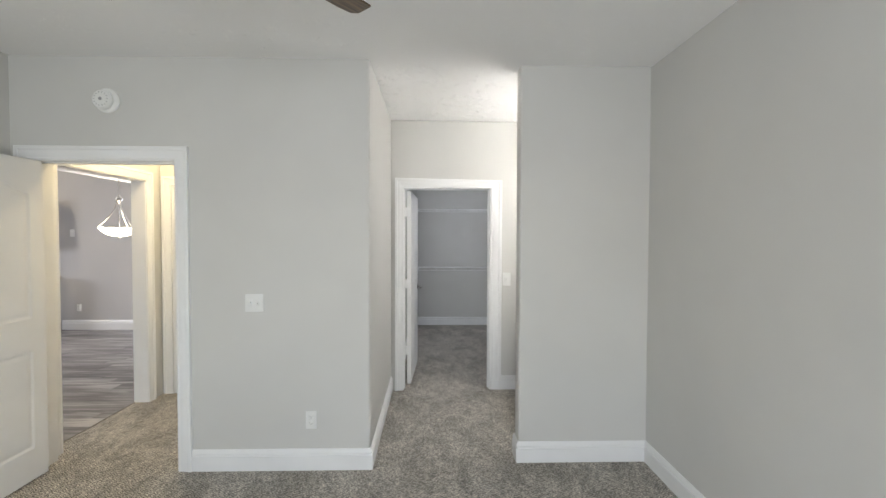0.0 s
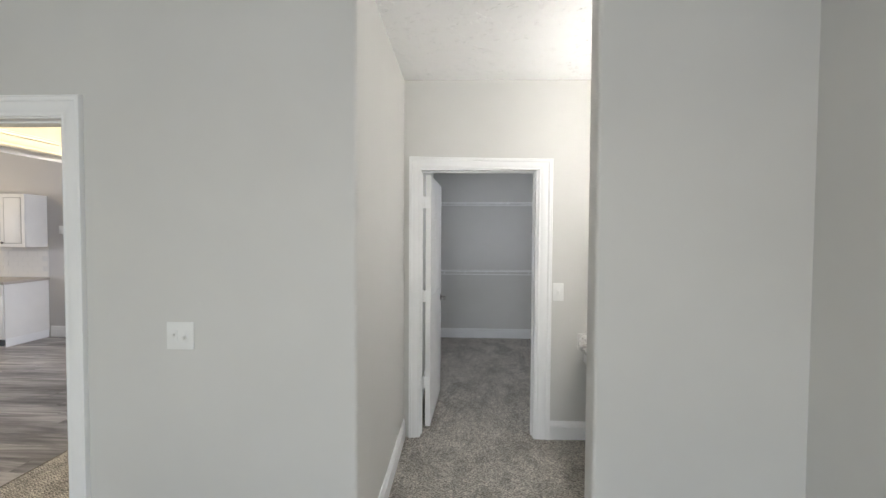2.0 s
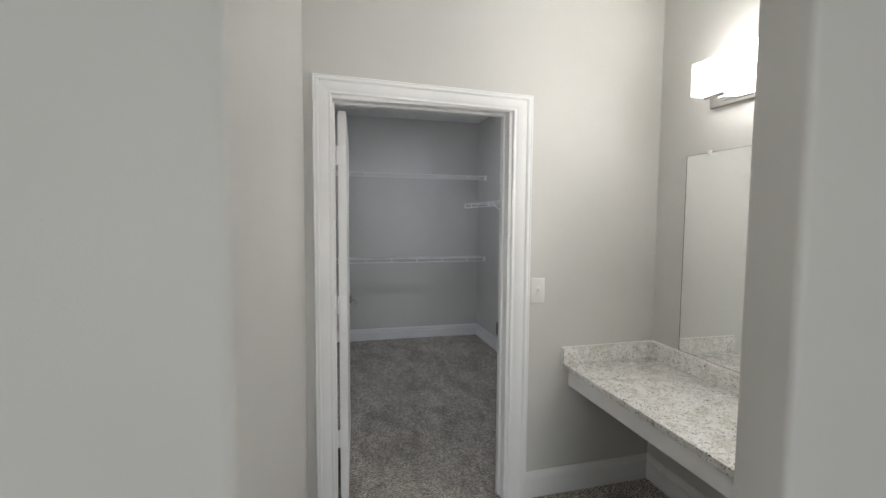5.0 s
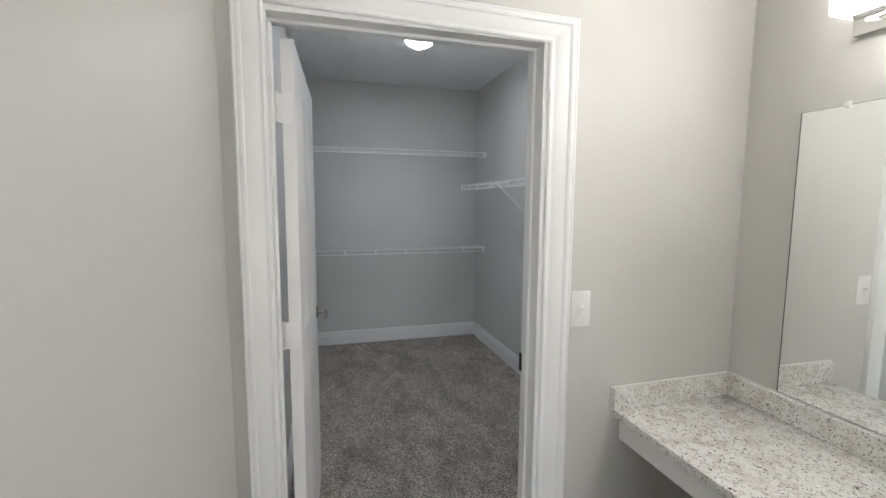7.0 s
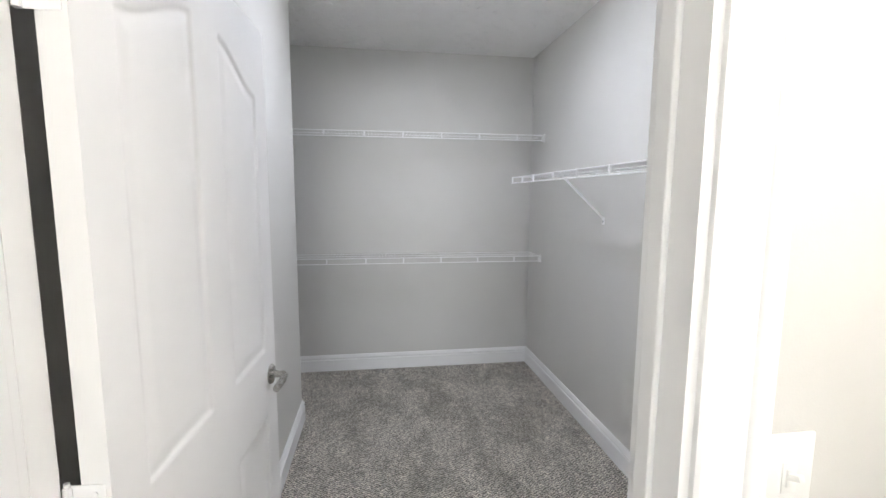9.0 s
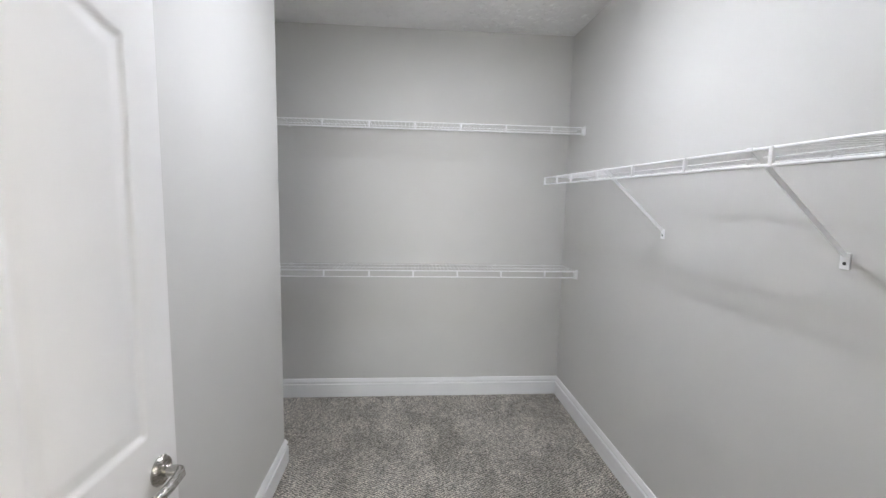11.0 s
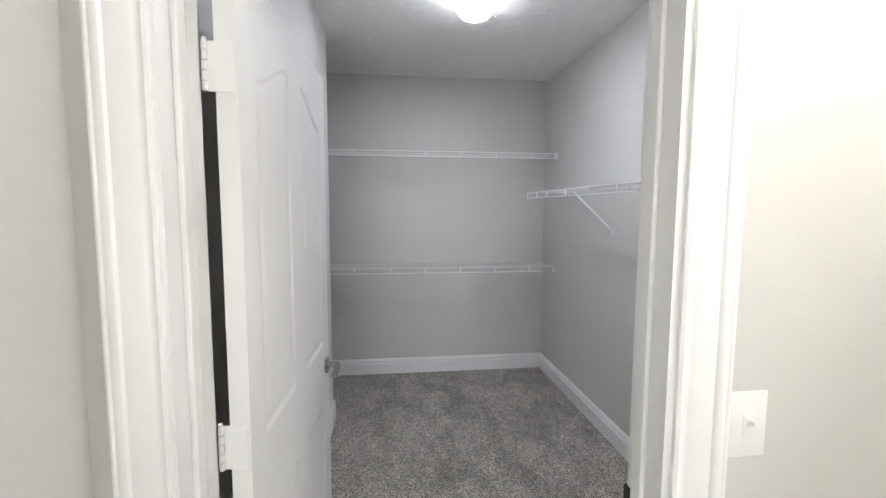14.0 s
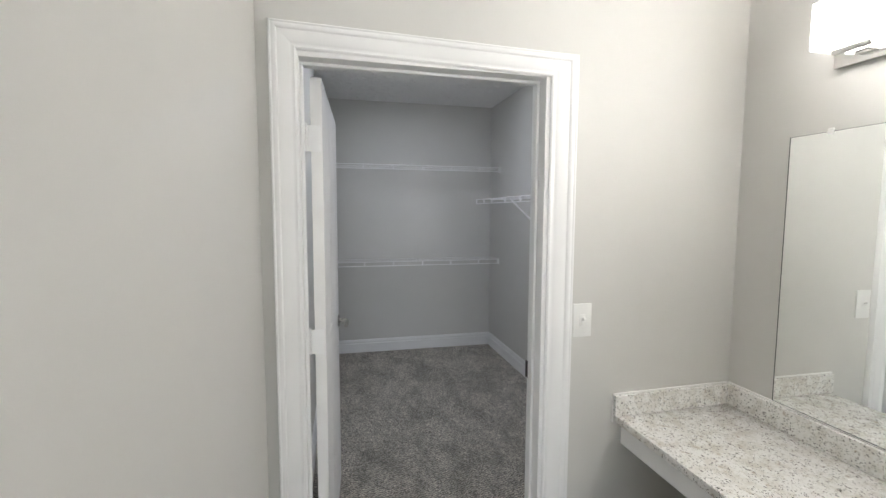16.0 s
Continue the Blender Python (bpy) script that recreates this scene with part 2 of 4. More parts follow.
def box(bm, x0, x1, y0, y1, z0, z1, bevel=0.0, seg=2):
    m = Matrix.Translation(((x0 + x1) / 2, (y0 + y1) / 2, (z0 + z1) / 2)) @ Matrix.Diagonal((abs(x1 - x0), abs(y1 - y0), abs(z1 - z0), 1))
    r = bmesh.ops.create_cube(bm, size=1, matrix=m)
    if bevel:
        edges = {e for v in r["verts"] for e in v.link_edges}
        bmesh.ops.bevel(bm, geom=list(edges), offset=bevel, segments=seg, affect="EDGES", profile=0.5)
    return bm


def boxes(*args, bevel=0.0):
    bm = bmesh.new()
    for a in args:
        box(bm, *a, bevel=bevel)
    return bm


def prism(pts, z0, z1, bm=None):
    """A plan outline pulled up from z0 to z1."""
    bm = bm or bmesh.new()
    lo = [bm.verts.new((x, y, z0)) for x, y in pts]
    hi = [bm.verts.new((x, y, z1)) for x, y in pts]
    bm.faces.new(lo[::-1])
    bm.faces.new(hi)
    for i in range(len(pts)):
        j = (i + 1) % len(pts)
        bm.faces.new((lo[i], lo[j], hi[j], hi[i]))
    return bm


def arc(cx, cy, r, a0, a1, n=6):
    return [(cx + r * math.cos(radians(a0 + (a1 - a0) * i / n)), cy + r * math.sin(radians(a0 + (a1 - a0) * i / n))) for i in range(n + 1)]


def lathe(profile, n=32, bm=None, m=None):
    """A profile of (radius, height) turned round z."""
    bm = bm or bmesh.new()
    rings = []
    for r, z in profile:
        if r < 1e-5:
            rings.append([bm.verts.new((0, 0, z))])
        else:
            rings.append([bm.verts.new((r * math.cos(2 * math.pi * k / n), r * math.sin(2 * math.pi * k / n), z)) for k in range(n)])
    for a, b in zip(rings, rings[1:]):
        for k in range(n):
            q = (a[k % len(a)], a[(k + 1) % len(a)], b[(k + 1) % len(b)], b[k % len(b)])
            q = tuple(dict.fromkeys(q))
            if len(q) > 2:
                bm.faces.new(q)
    if m is not None:
        verts = [v for r in rings for v in r]
        bmesh.ops.transform(bm, matrix=m, verts=verts)
    return bm


def rod(bm, a, b, r, n=8):
    """A round bar from a to b."""
    a, b = Vector(a), Vector(b)
    d = b - a
    m = Matrix.Translation((a + b) / 2) @ d.to_track_quat("Z", "Y").to_matrix().to_4x4()
    bmesh.ops.create_cone(bm, cap_ends=True, segments=n, radius1=r, radius2=r, depth=d.length, matrix=m)
    return bm


def sweep(bm, pts, r, n=8):
    """A round bar bent along a row of points."""
    pts = [Vector(p) for p in pts]
    rings = []
    for i, p in enumerate(pts):
        d = (pts[min(i + 1, len(pts) - 1)] - pts[max(i - 1, 0)]).normalized()
        q = d.to_track_quat("Z", "Y").to_matrix()
        rings.append([bm.verts.new(p + q @ Vector((r * math.cos(2 * math.pi * k / n), r * math.sin(2 * math.pi * k / n), 0))) for k in range(n)])
    for a, b in zip(rings, rings[1:]):
        for k in range(n):
            bm.faces.new((a[k], a[(k + 1) % n], b[(k + 1) % n], b[k]))
    bm.faces.new(rings[0][::-1])
    bm.faces.new(rings[-1])
    return bm


BASE_PROFILE = ((0, 0), (0.0165, 0), (0.0165, 0.096), (0.0085, 0.101), (0.0085, 0.109), (0.0150, 0.114), (0.0140, 0.122), (0.0085, 0.130), (0.0060, 0.139), (0.0, 0.141))
CASE_PROFILE = ((0, 0), (0, 0.011), (0.006, 0.014), (0.012, 0.0115), (0.020, 0.0115), (0.026, 0.0145), (0.052, 0.0165), (0.060, 0.0165), (0.064, 0.0215), (0.072, 0.0235), (0.078, 0.0215), (0.082, 0.0235), (0.086, 0.0225), (0.088, 0.018), (0.088, 0))


def baseboard(p0, p1, side, m0=0, m1=0, height=1.0):
    """A moulded skirting from p0 to p1 that stands out to `side`; m0, m1: mitres, -1 in an inside corner, 1 round an outside one."""
    p0, p1, side = Vector((*p0, 0)), Vector((*p1, 0)), Vector((*side, 0))
    d = (p1 - p0).normalized()
    bm = bmesh.new()
    a = [bm.verts.new(p0 + side * u - d * (m0 * u) + Vector((0, 0, z * height))) for u, z in BASE_PROFILE]
    b = [bm.verts.new(p1 + side * u + d * (m1 * u) + Vector((0, 0, z * height))) for u, z in BASE_PROFILE]
    n = len(a)
    for i in range(n):
        bm.faces.new((a[i], a[(i + 1) % n], b[(i + 1) % n], b[i]))
    bm.faces.new(a[::-1])
    bm.faces.new(b)
    return solid("baseboard", bm, TRIM, "white painted moulded skirting board along the wall", "baseboard", "structure", "", True)


def casing(parent, m, x0, x1, top, scale=1.0, top_right=None, scale_right=None):
    """Moulded casing round an opening from x0 to x1, up to top (top_right, where the head is out of level); in m's plane x goes along the wall, y out of it."""
    right, wide = top if top_right is None else top_right, scale_right or scale
    path = ((x0, -scale, 0, 0), (x0, -scale, top, scale), (x1, wide, right, scale), (x1, wide, 0, 0))
    for k, name in ((0, "side_casing"), (1, "head_casing"), (2, "side_casing")):
        bm = bmesh.new()
        ends = []
        for x, sx, z, sz in path[k:k + 2]:
            ends.append([bm.verts.new(m @ Vector((x + sx * u, v, z + sz * u))) for u, v in CASE_PROFILE])
        a, b = ends
        n = len(a)
        for i in range(n):
            bm.faces.new((a[i], a[(i + 1) % n], b[(i + 1) % n], b[i]))
        bm.faces.new(a[::-1])
        bm.faces.new(b)
        part(name, bm, TRIM, parent, "", True)


def jambs(parent, m, x0, x1, top, y0, y1, stop=None):
    """Lining boards of an opening, with door stops at depth `stop`."""
    t = 0.018
    for name, a in (("side_jamb", (x0 - t, x0, y0, y1, 0, top)), ("side_jamb", (x1, x1 + t, y0, y1, 0, top)), ("head_jamb", (x0 - t, x1 + t, y0, y1, top, top + t))):
        bm = boxes(a)
        bmesh.ops.transform(bm, matrix=m, verts=bm.verts)
        part(name, bm, TRIM, parent)
    if stop:
        s0, s1 = stop
        for a in ((x0, x0 + 0.011, s0, s1, 0, top - 0.011), (x1 - 0.011, x1, s0, s1, 0, top - 0.011), (x0, x1, s0, s1, top - 0.011, top)):
            bm = boxes(a, bevel=0.003)
            bmesh.ops.transform(bm, matrix=m, verts=bm.verts)
            part("door_stop", bm, TRIM, parent)


# ---------------------------------------------------------------- floors and ceilings
solid("floor", boxes((HALL_K, CLO_R + 0.12, BACK - 0.1, CLO_B + 0.1, -0.12, 0.0)), CARPET, "grey-beige cut-pile carpet with trodden darker patches", "carpet", "structure")
wood_floor = solid("floor_wood", boxes((-9.2, HALL_K, -0.1, KIT_B + 0.1, -0.13, -0.008)), mat("subfloor", (0.06, 0.055, 0.05), 0.8), "grey vinyl plank floor in the kitchen", "wood floor", "structure")
def stomped(x0, x1, y0, y1, z, seed, gap=0.13, size=1.0, thin=1.0):
    """A ceiling slab with crow's-foot plaster strokes standing out of its underside, fan by fan."""
    rnd = random.Random(seed)
    verts, faces = [], []

    def quad(*ids):
        faces.append(ids)

    c = [(x, y, h) for h in (z, z + 0.1) for x, y in ((x0, y0), (x1, y0), (x1, y1), (x0, y1))]
    verts += c
    for f in ((3, 2, 1, 0), (4, 5, 6, 7), (0, 1, 5, 4), (1, 2, 6, 5), (2, 3, 7, 6), (3, 0, 4, 7)):
        quad(*f)
    for i in range(int((x1 - x0) / gap)):
        for j in range(int((y1 - y0) / gap)):
            cx, cy = x0 + (i + rnd.uniform(-0.1, 1.1)) * gap, y0 + (j + rnd.uniform(-0.1, 1.1)) * gap
            turn, fan = rnd.uniform(0, 6.28), rnd.uniform(1.6, 5.2)
            for k in range(rnd.randint(7, 14)):
                a = turn + fan * rnd.random()
                r0 = rnd.uniform(0.008, 0.045)
                length, w, h = size * rnd.uniform(0.012, 0.045), thin * size * rnd.uniform(0.0018, 0.0042), size * size * rnd.uniform(0.0008, 0.0027)
                d, n = (math.cos(a), math.sin(a)), (-math.sin(a), math.cos(a))
                px, py = cx + d[0] * r0, cy + d[1] * r0
                if not (x0 + 0.05 < px < x1 - 0.05 and y0 + 0.05 < py < y1 - 0.05):
                    continue
                b = len(verts)
                bend = rnd.uniform(-0.006, 0.006)
                for u, v, q in ((0, -w * 0.4, 0), (0, w * 0.4, 0), (length * 0.5, -w + bend, 0), (length * 0.5, w + bend, 0), (length, -w * 0.5, 0), (length, w * 0.5, 0), (length * 0.25, bend * 0.5, h), (length * 0.75, bend * 0.6, h * 0.8)):
                    verts.append((px + d[0] * u + n[0] * v, py + d[1] * u + n[1] * v, z - q + (0.0004 if q == 0 else 0)))
                for f in ((b, b + 6, b + 1), (b, b + 2, b + 6), (b + 1, b + 6, b + 3), (b + 2, b + 7, b + 6), (b + 3, b + 6, b + 7), (b + 2, b + 4, b + 7), (b + 3, b + 7, b + 5), (b + 4, b + 5, b + 7)):
                    quad(*f)
    me = bpy.data.meshes.new("ceiling")
    me.from_pydata(verts, [], faces)
    me.materials.append(CEILING)
    return me


def ceiling(name, me, label):
    return tagged(new(name, me), label, "ceiling", "", "structure")


ceiling("ceiling", stomped(-2.36, 2.0, BACK - 0.12, FRONT, CEIL, 1, 0.10, 0.62), "white ceiling with a fine stomped plaster texture")
ceiling("ceiling_alcove", stomped(-2.36, 2.0, FRONT, CLO_Y - 0.02, CEIL, 3, 0.080, 0.92, 0.65), "white ceiling with stomped plaster texture")
ceiling("ceiling_closet", stomped(-1.6, 2.05, CLO_Y - 0.02, CLO_B + 0.12, CEIL, 2, 0.076, 0.98, 0.62), "white closet ceiling with stomped plaster texture")
bm = bmesh.new()
prof = ((-9.2, 3.46), (-3.92, 2.30), (HALL_K, 2.30), (HALL_K, 3.6), (-9.2, 3.6))
lo = [bm.verts.new((x, -0.1, z)) for x, z in prof]
hi = [bm.verts.new((x, KIT_B + 0.1, z)) for x, z in prof]
bm.faces.new(lo), bm.faces.new(hi[::-1])
for i in range(5):
    bm.faces.new((lo[i], hi[i], hi[(i + 1) % 5], lo[(i + 1) % 5]))
solid("ceiling_kitchen", bm, CEILING, "white sloping ceiling over the kitchen", "ceiling", "structure")

# ---------------------------------------------------------------- walls
R = 0.018
BD0, BD1, BDT = -2.172, -1.268, 2.028       # bedroom door opening
CD0, CD1, CDT = 0.119, 0.979, 2.028         # closet door opening
J = 0.018
SQUARE = Matrix.Translation((0, ALC_Y, 0)) @ Matrix.Rotation(math.atan(SKEW), 4, "Z") @ Matrix.Translation((0, -ALC_Y, 0))


def skewed(bm):
    """Turns a mesh with the closet door's wall, which is a little out of square."""
    bmesh.ops.transform(bm, matrix=SQUARE, verts=bm.verts)
    return bm


bm = boxes((LEFT - 0.055, BD0 - J, FRONT, FRONT_BACK, 0, CEIL), (BD0 - J, BD1 + J, FRONT, FRONT_BACK, BDT + J, CEIL))
prism([(BD1 + J, FRONT), *arc(ALC_L - R, FRONT + R, R, -90, 0), (ALC_L, ALC_Y), (ALC_L - 0.12, ALC_Y), (ALC_L - 0.12, FRONT_BACK), (BD1 + J, FRONT_BACK)], 0, CEIL, bm)
solid("wall_front", bm, WALL, "pale grey painted wall with a rounded outside corner", "wall", "structure", smooth=True)
solid("wall_return", prism([*arc(STUB_X + R, STUB + R, R, 180, 270), (RIGHT, STUB), (RIGHT, STUB_BACK), *arc(STUB_X + R, STUB_BACK - R, R, 90, 180)], 0, CEIL), WALL, "pale grey painted wall stub beside the alcove", "wall", "structure", smooth=True)
solid("wall_right", boxes((RIGHT, RIGHT + 0.14, BACK - 0.12, ALC_Y + 0.08, 0, CEIL)), WALL, "pale grey painted wall of bedroom and alcove", "wall", "structure")
solid("wall_left", boxes((LEFT - 0.055, LEFT, BACK - 0.12, FRONT, 0, CEIL)), WALL, "pale grey painted bedroom wall behind the open door", "wall", "structure")
solid("wall_closet_door", skewed(boxes((ALC_L - 0.12, CD0 - J, ALC_Y, CLO_Y - 0.018, 0, CEIL), (CD1 + J, 2.05, ALC_Y, CLO_Y - 0.018, 0, CEIL), (CD0 - J, CD1 + J, ALC_Y, CLO_Y - 0.018, CDT + J, CEIL))), WALL, "pale grey painted wall round the closet door", "wall", "structure")
solid("wall_closet_right", boxes((CLO_R, CLO_R + 0.14, CLO_Y, CLO_B, 0, CEIL)), CLOSET_WALL, "pale grey painted closet side wall", "wall", "structure")
solid("wall_closet_back", boxes((-1.52, CLO_R + 0.14, CLO_B, CLO_B + 0.12, 0, CEIL)), CLOSET_WALL, "pale grey painted closet back wall", "wall", "structure")
solid("wall_closet_left", prism([(CLO_L, CLO_Y - 0.03), (CLO_L, CLO_LE - 0.01), (CLO_L - 0.003, CLO_LE - 0.003), (CLO_L - 0.01, CLO_LE), (-1.4, CLO_LE), (-1.4, CLO_LE - 0.12), (CLO_L - 0.12, CLO_LE - 0.12), (CLO_L - 0.12, CLO_Y - 0.03)], 0, CEIL), CLOSET_WALL, "pale grey painted closet wall with an outside corner", "wall", "structure")
solid("wall_closet_nook", boxes((-1.52, -1.4, CLO_LE - 0.12, CLO_B, 0, CEIL)), CLOSET_WALL, "pale grey painted wall closing the closet nook", "wall", "structure")
# bedroom wall behind the walk, with its window opening
WX0, WX1, WZ0, WZ1 = -1.15, 0.95, 0.70, 2.20
solid("wall_back", boxes((LEFT, WX0, BACK - 0.12, BACK, 0, CEIL), (WX1, RIGHT, BACK - 0.12, BACK, 0, CEIL), (WX0, WX1, BACK - 0.12, BACK, 0, WZ0), (WX0, WX1, BACK - 0.12, BACK, WZ1, CEIL)), WALL, "pale grey painted bedroom wall round a window", "wall", "structure")
win = thing("window_1", "white framed bedroom window letting in daylight", "window", kind="structure")
part("window_frame", boxes((WX0, WX0 + 0.05, BACK - 0.10, BACK - 0.04, WZ0, WZ1), (WX1 - 0.05, WX1, BACK - 0.10, BACK - 0.04, WZ0, WZ1), (WX0 + 0.05, WX1 - 0.05, BACK - 0.10, BACK - 0.04, WZ0, WZ0 + 0.05), (WX0 + 0.05, WX1 - 0.05, BACK - 0.10, BACK - 0.04, WZ1 - 0.05, WZ1)), TRIM, win)
part("window_sill", boxes((WX0 - 0.04, WX1 + 0.04, BACK - 0.03, BACK + 0.03, WZ0 - 0.03, WZ0 - 0.004)), TRIM, win)
# hall
HO0, HO1, HOT = 3.955, 4.910, 2.045
END = 5.145
solid("wall_hall_opening", boxes((HALL_K, HALL_X, FRONT_BACK, HO0 - J, 0, CEIL), (HALL_K, HALL_X, HO1 + J, KIT_B, 0, CEIL), (HALL_K, HALL_X, HO0 - J, HO1 + J, HOT + J, CEIL)), WALL, "painted hall wall with a cased opening", "wall", "structure")
solid("wall_hall_end", boxes((HALL_X, ALC_L - 0.12, END, END + 0.12, 0, CEIL)), WALL, "painted wall at the end of the hall", "wall", "structure")
solid("wall_hall_right", boxes((-1.10, -0.98, FRONT_BACK, END, 0, CEIL)), WALL, "painted hall side wall", "wall", "structure")
PX0, PX1 = -3.36, -2.48       # unseen patio door added in the kitchen's far wall
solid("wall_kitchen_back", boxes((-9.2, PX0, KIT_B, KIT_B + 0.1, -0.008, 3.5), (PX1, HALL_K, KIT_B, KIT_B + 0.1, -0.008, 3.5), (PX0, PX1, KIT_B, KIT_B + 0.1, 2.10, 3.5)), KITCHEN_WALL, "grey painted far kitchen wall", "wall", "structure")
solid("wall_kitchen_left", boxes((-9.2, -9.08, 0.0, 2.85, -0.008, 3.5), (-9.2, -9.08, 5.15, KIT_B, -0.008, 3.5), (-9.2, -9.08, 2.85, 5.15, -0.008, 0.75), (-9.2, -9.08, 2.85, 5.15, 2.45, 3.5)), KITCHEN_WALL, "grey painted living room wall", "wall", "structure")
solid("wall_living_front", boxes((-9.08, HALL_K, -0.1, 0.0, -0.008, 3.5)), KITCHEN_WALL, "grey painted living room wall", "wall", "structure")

patio = thing("window_3", "white framed unseen patio door, added to let daylight onto the cabinet sides", "window", kind="structure")
part("window_frame", boxes((PX0, PX0 + 0.05, KIT_B + 0.02, KIT_B + 0.08, -0.008, 2.10), (PX1 - 0.05, PX1, KIT_B + 0.02, KIT_B + 0.08, -0.008, 2.10), (PX0 + 0.05, PX1 - 0.05, KIT_B + 0.02, KIT_B + 0.08, -0.008, 0.06), (PX0 + 0.05, PX1 - 0.05, KIT_B + 0.02, KIT_B + 0.08, 2.05, 2.10)), TRIM, patio)
win = thing("window_2", "white framed living room window letting in daylight", "window", kind="structure")
part("window_frame", boxes((-9.18, -9.12, 2.85, 2.91, 0.75, 2.45), (-9.18, -9.12, 5.09, 5.15, 0.75, 2.45), (-9.18, -9.12, 2.91, 5.09, 0.75, 0.81), (-9.18, -9.12, 2.91, 5.09, 2.39, 2.45)), TRIM, win)

# ---------------------------------------------------------------- skirting
C = 0.094
baseboard((BD1 + C, FRONT), (ALC_L, FRONT), (0, -1), 0, 1)
baseboard((ALC_L, FRONT), (ALC_L, ALC_Y), (1, 0), 1, -1)
baseboard((STUB_X, STUB), (RIGHT, STUB), (0, -1), 1, -1)
baseboard((STUB_X, STUB_BACK), (STUB_X, STUB), (-1, 0), 1, 1)
baseboard((RIGHT, STUB_BACK), (STUB_X, STUB_BACK), (0, 1), -1, 1)
baseboard((RIGHT, STUB), (RIGHT, BACK), (-1, 0), -1, -1)
baseboard((CD1 + 0.104, ALC_Y + SKEW * (CD1 + 0.104)), (RIGHT, ALC_Y + SKEW * RIGHT), (0, -1), 0, -1)
baseboard((RIGHT, ALC_Y + SKEW * RIGHT), (RIGHT, STUB_BACK), (-1, 0), -1, -1)
baseboard((LEFT, BACK), (LEFT, FRONT), (1, 0), -1, -1)
baseboard((RIGHT, BACK), (LEFT, BACK), (0, 1), -1, -1)
baseboard((-1.4, CLO_B), (CLO_R, CLO_B), (0, -1), -1, -1)
baseboard((CLO_R, CLO_B), (CLO_R, CLO_Y), (-1, 0), -1, -1)
baseboard((CLO_L, CLO_Y), (CLO_L, CLO_LE), (1, 0), -1, 1)
baseboard((CLO_L, CLO_LE), (-1.4, CLO_LE), (0, 1), 1, -1)
baseboard((-5.66, KIT_B), (PX0 - 0.005, KIT_B), (0, -1), 0, 0, 1.15)

# ---------------------------------------------------------------- door frames
d1 = thing("door_frame_bedroom", "white painted casing and jambs of the bedroom doorway", "door frame", kind="structure")
casing(d1, pose(0, FRONT, 0, 0, 0, 0) @ Matrix.Diagonal((1, -1, 1, 1)), BD0 - 0.006, BD1 + 0.006, BDT + 0.006)
jambs(d1, Matrix.Identity(4), BD0, BD1, BDT, FRONT - 0.002, FRONT_BACK + 0.002, (FRONT + 0.04, FRONT + 0.075))
d2 = thing("door_frame_closet", "white painted casing and jambs of the closet doorway", "door frame", kind="structure")
casing(d2, SQUARE @ pose(0, ALC_Y, 0) @ Matrix.Diagonal((1, -1, 1, 1)), CD0 - 0.006, CD1 + 0.016, CDT + 0.018, 0.93, CDT + 0.001, 1.2)
jambs(d2, SQUARE, CD0, CD1, CDT, ALC_Y - 0.002, CLO_Y - 0.003, (ALC_Y + 0.05, ALC_Y + 0.085))
part("side_jamb", boxes((CD0 - 0.018, CD0 - 0.001, CLO_Y - 0.0005, 5.356, 0, CDT)), TRIM, d2)
part("side_casing", boxes((CLO_L + 0.018, CD0 - 0.019, CLO_Y + 0.0005, 5.340, 0, CDT + 0.06), bevel=0.004), TRIM, d2)
part("strike_plate", boxes((CD1 - 0.0075, CD1 - 0.0015, CLO_Y - 0.016, CLO_Y + 0.023, 0.866, 0.934), bevel=0.001), BRONZE, d2, "dark metal strike plate")
d3 = thing("door_frame_hall", "white painted casing of the hall opening to the kitchen", "door frame", kind="structure")
hall = pose(HALL_X, 0, 0, 0, 0, 90) @ Matrix.Diagonal((1, -1, 1, 1))
casing(d3, hall, HO0 - 0.006, HO1 + 0.006, HOT + 0.006)
casing(d3, pose(HALL_K, 0, 0, 0, 0, 90), HO0 - 0.006, HO1 + 0.006, HOT + 0.006)
jambs(d3, pose(HALL_K, 0, 0, 0, 0, 90) @ Matrix.Diagonal((1, -1, 1, 1)), HO0, HO1, HOT, -0.002, 0.122)
d4 = thing("door_frame_hall_end", "white painted casing round the closed hall closet door", "door frame", kind="structure")
casing(d4, pose(0, END, 0) @ Matrix.Diagonal((1, -1, 1, 1)), -2.132, -1.36, 2.035)


# ---------------------------------------------------------------- panelled doors
def panel_relief(s, z, width):
    """Depth of the moulded face: four panels, the upper pair under a split arch."""
    cols = ((0.095, width / 2 - 0.065, 1), (width / 2 + 0.065, width - 0.095, -1))
    best = -1.0
    for a, b, way in cols:
        f = min(max((s - a) / (b - a), 0), 1)
        f = f if way > 0 else 1 - f
        rise = f * f * (3 - 2 * f)
        top = 1.795 + 0.085 * rise
        best = max(best, min(s - a, b - s, (top - z) * 0.95, z - 1.02), min(s - a, b - s, 0.81 - z, z - 0.20))
    if best <= 0:
        return 0.0
    if best < 0.009:
        return -0.0056 * (best / 0.009)
    if best < 0.014:
        return -0.0056
    if best < 0.038:
        return -0.0056 + 0.0036 * ((best - 0.014) / 0.024)
    return -0.0020


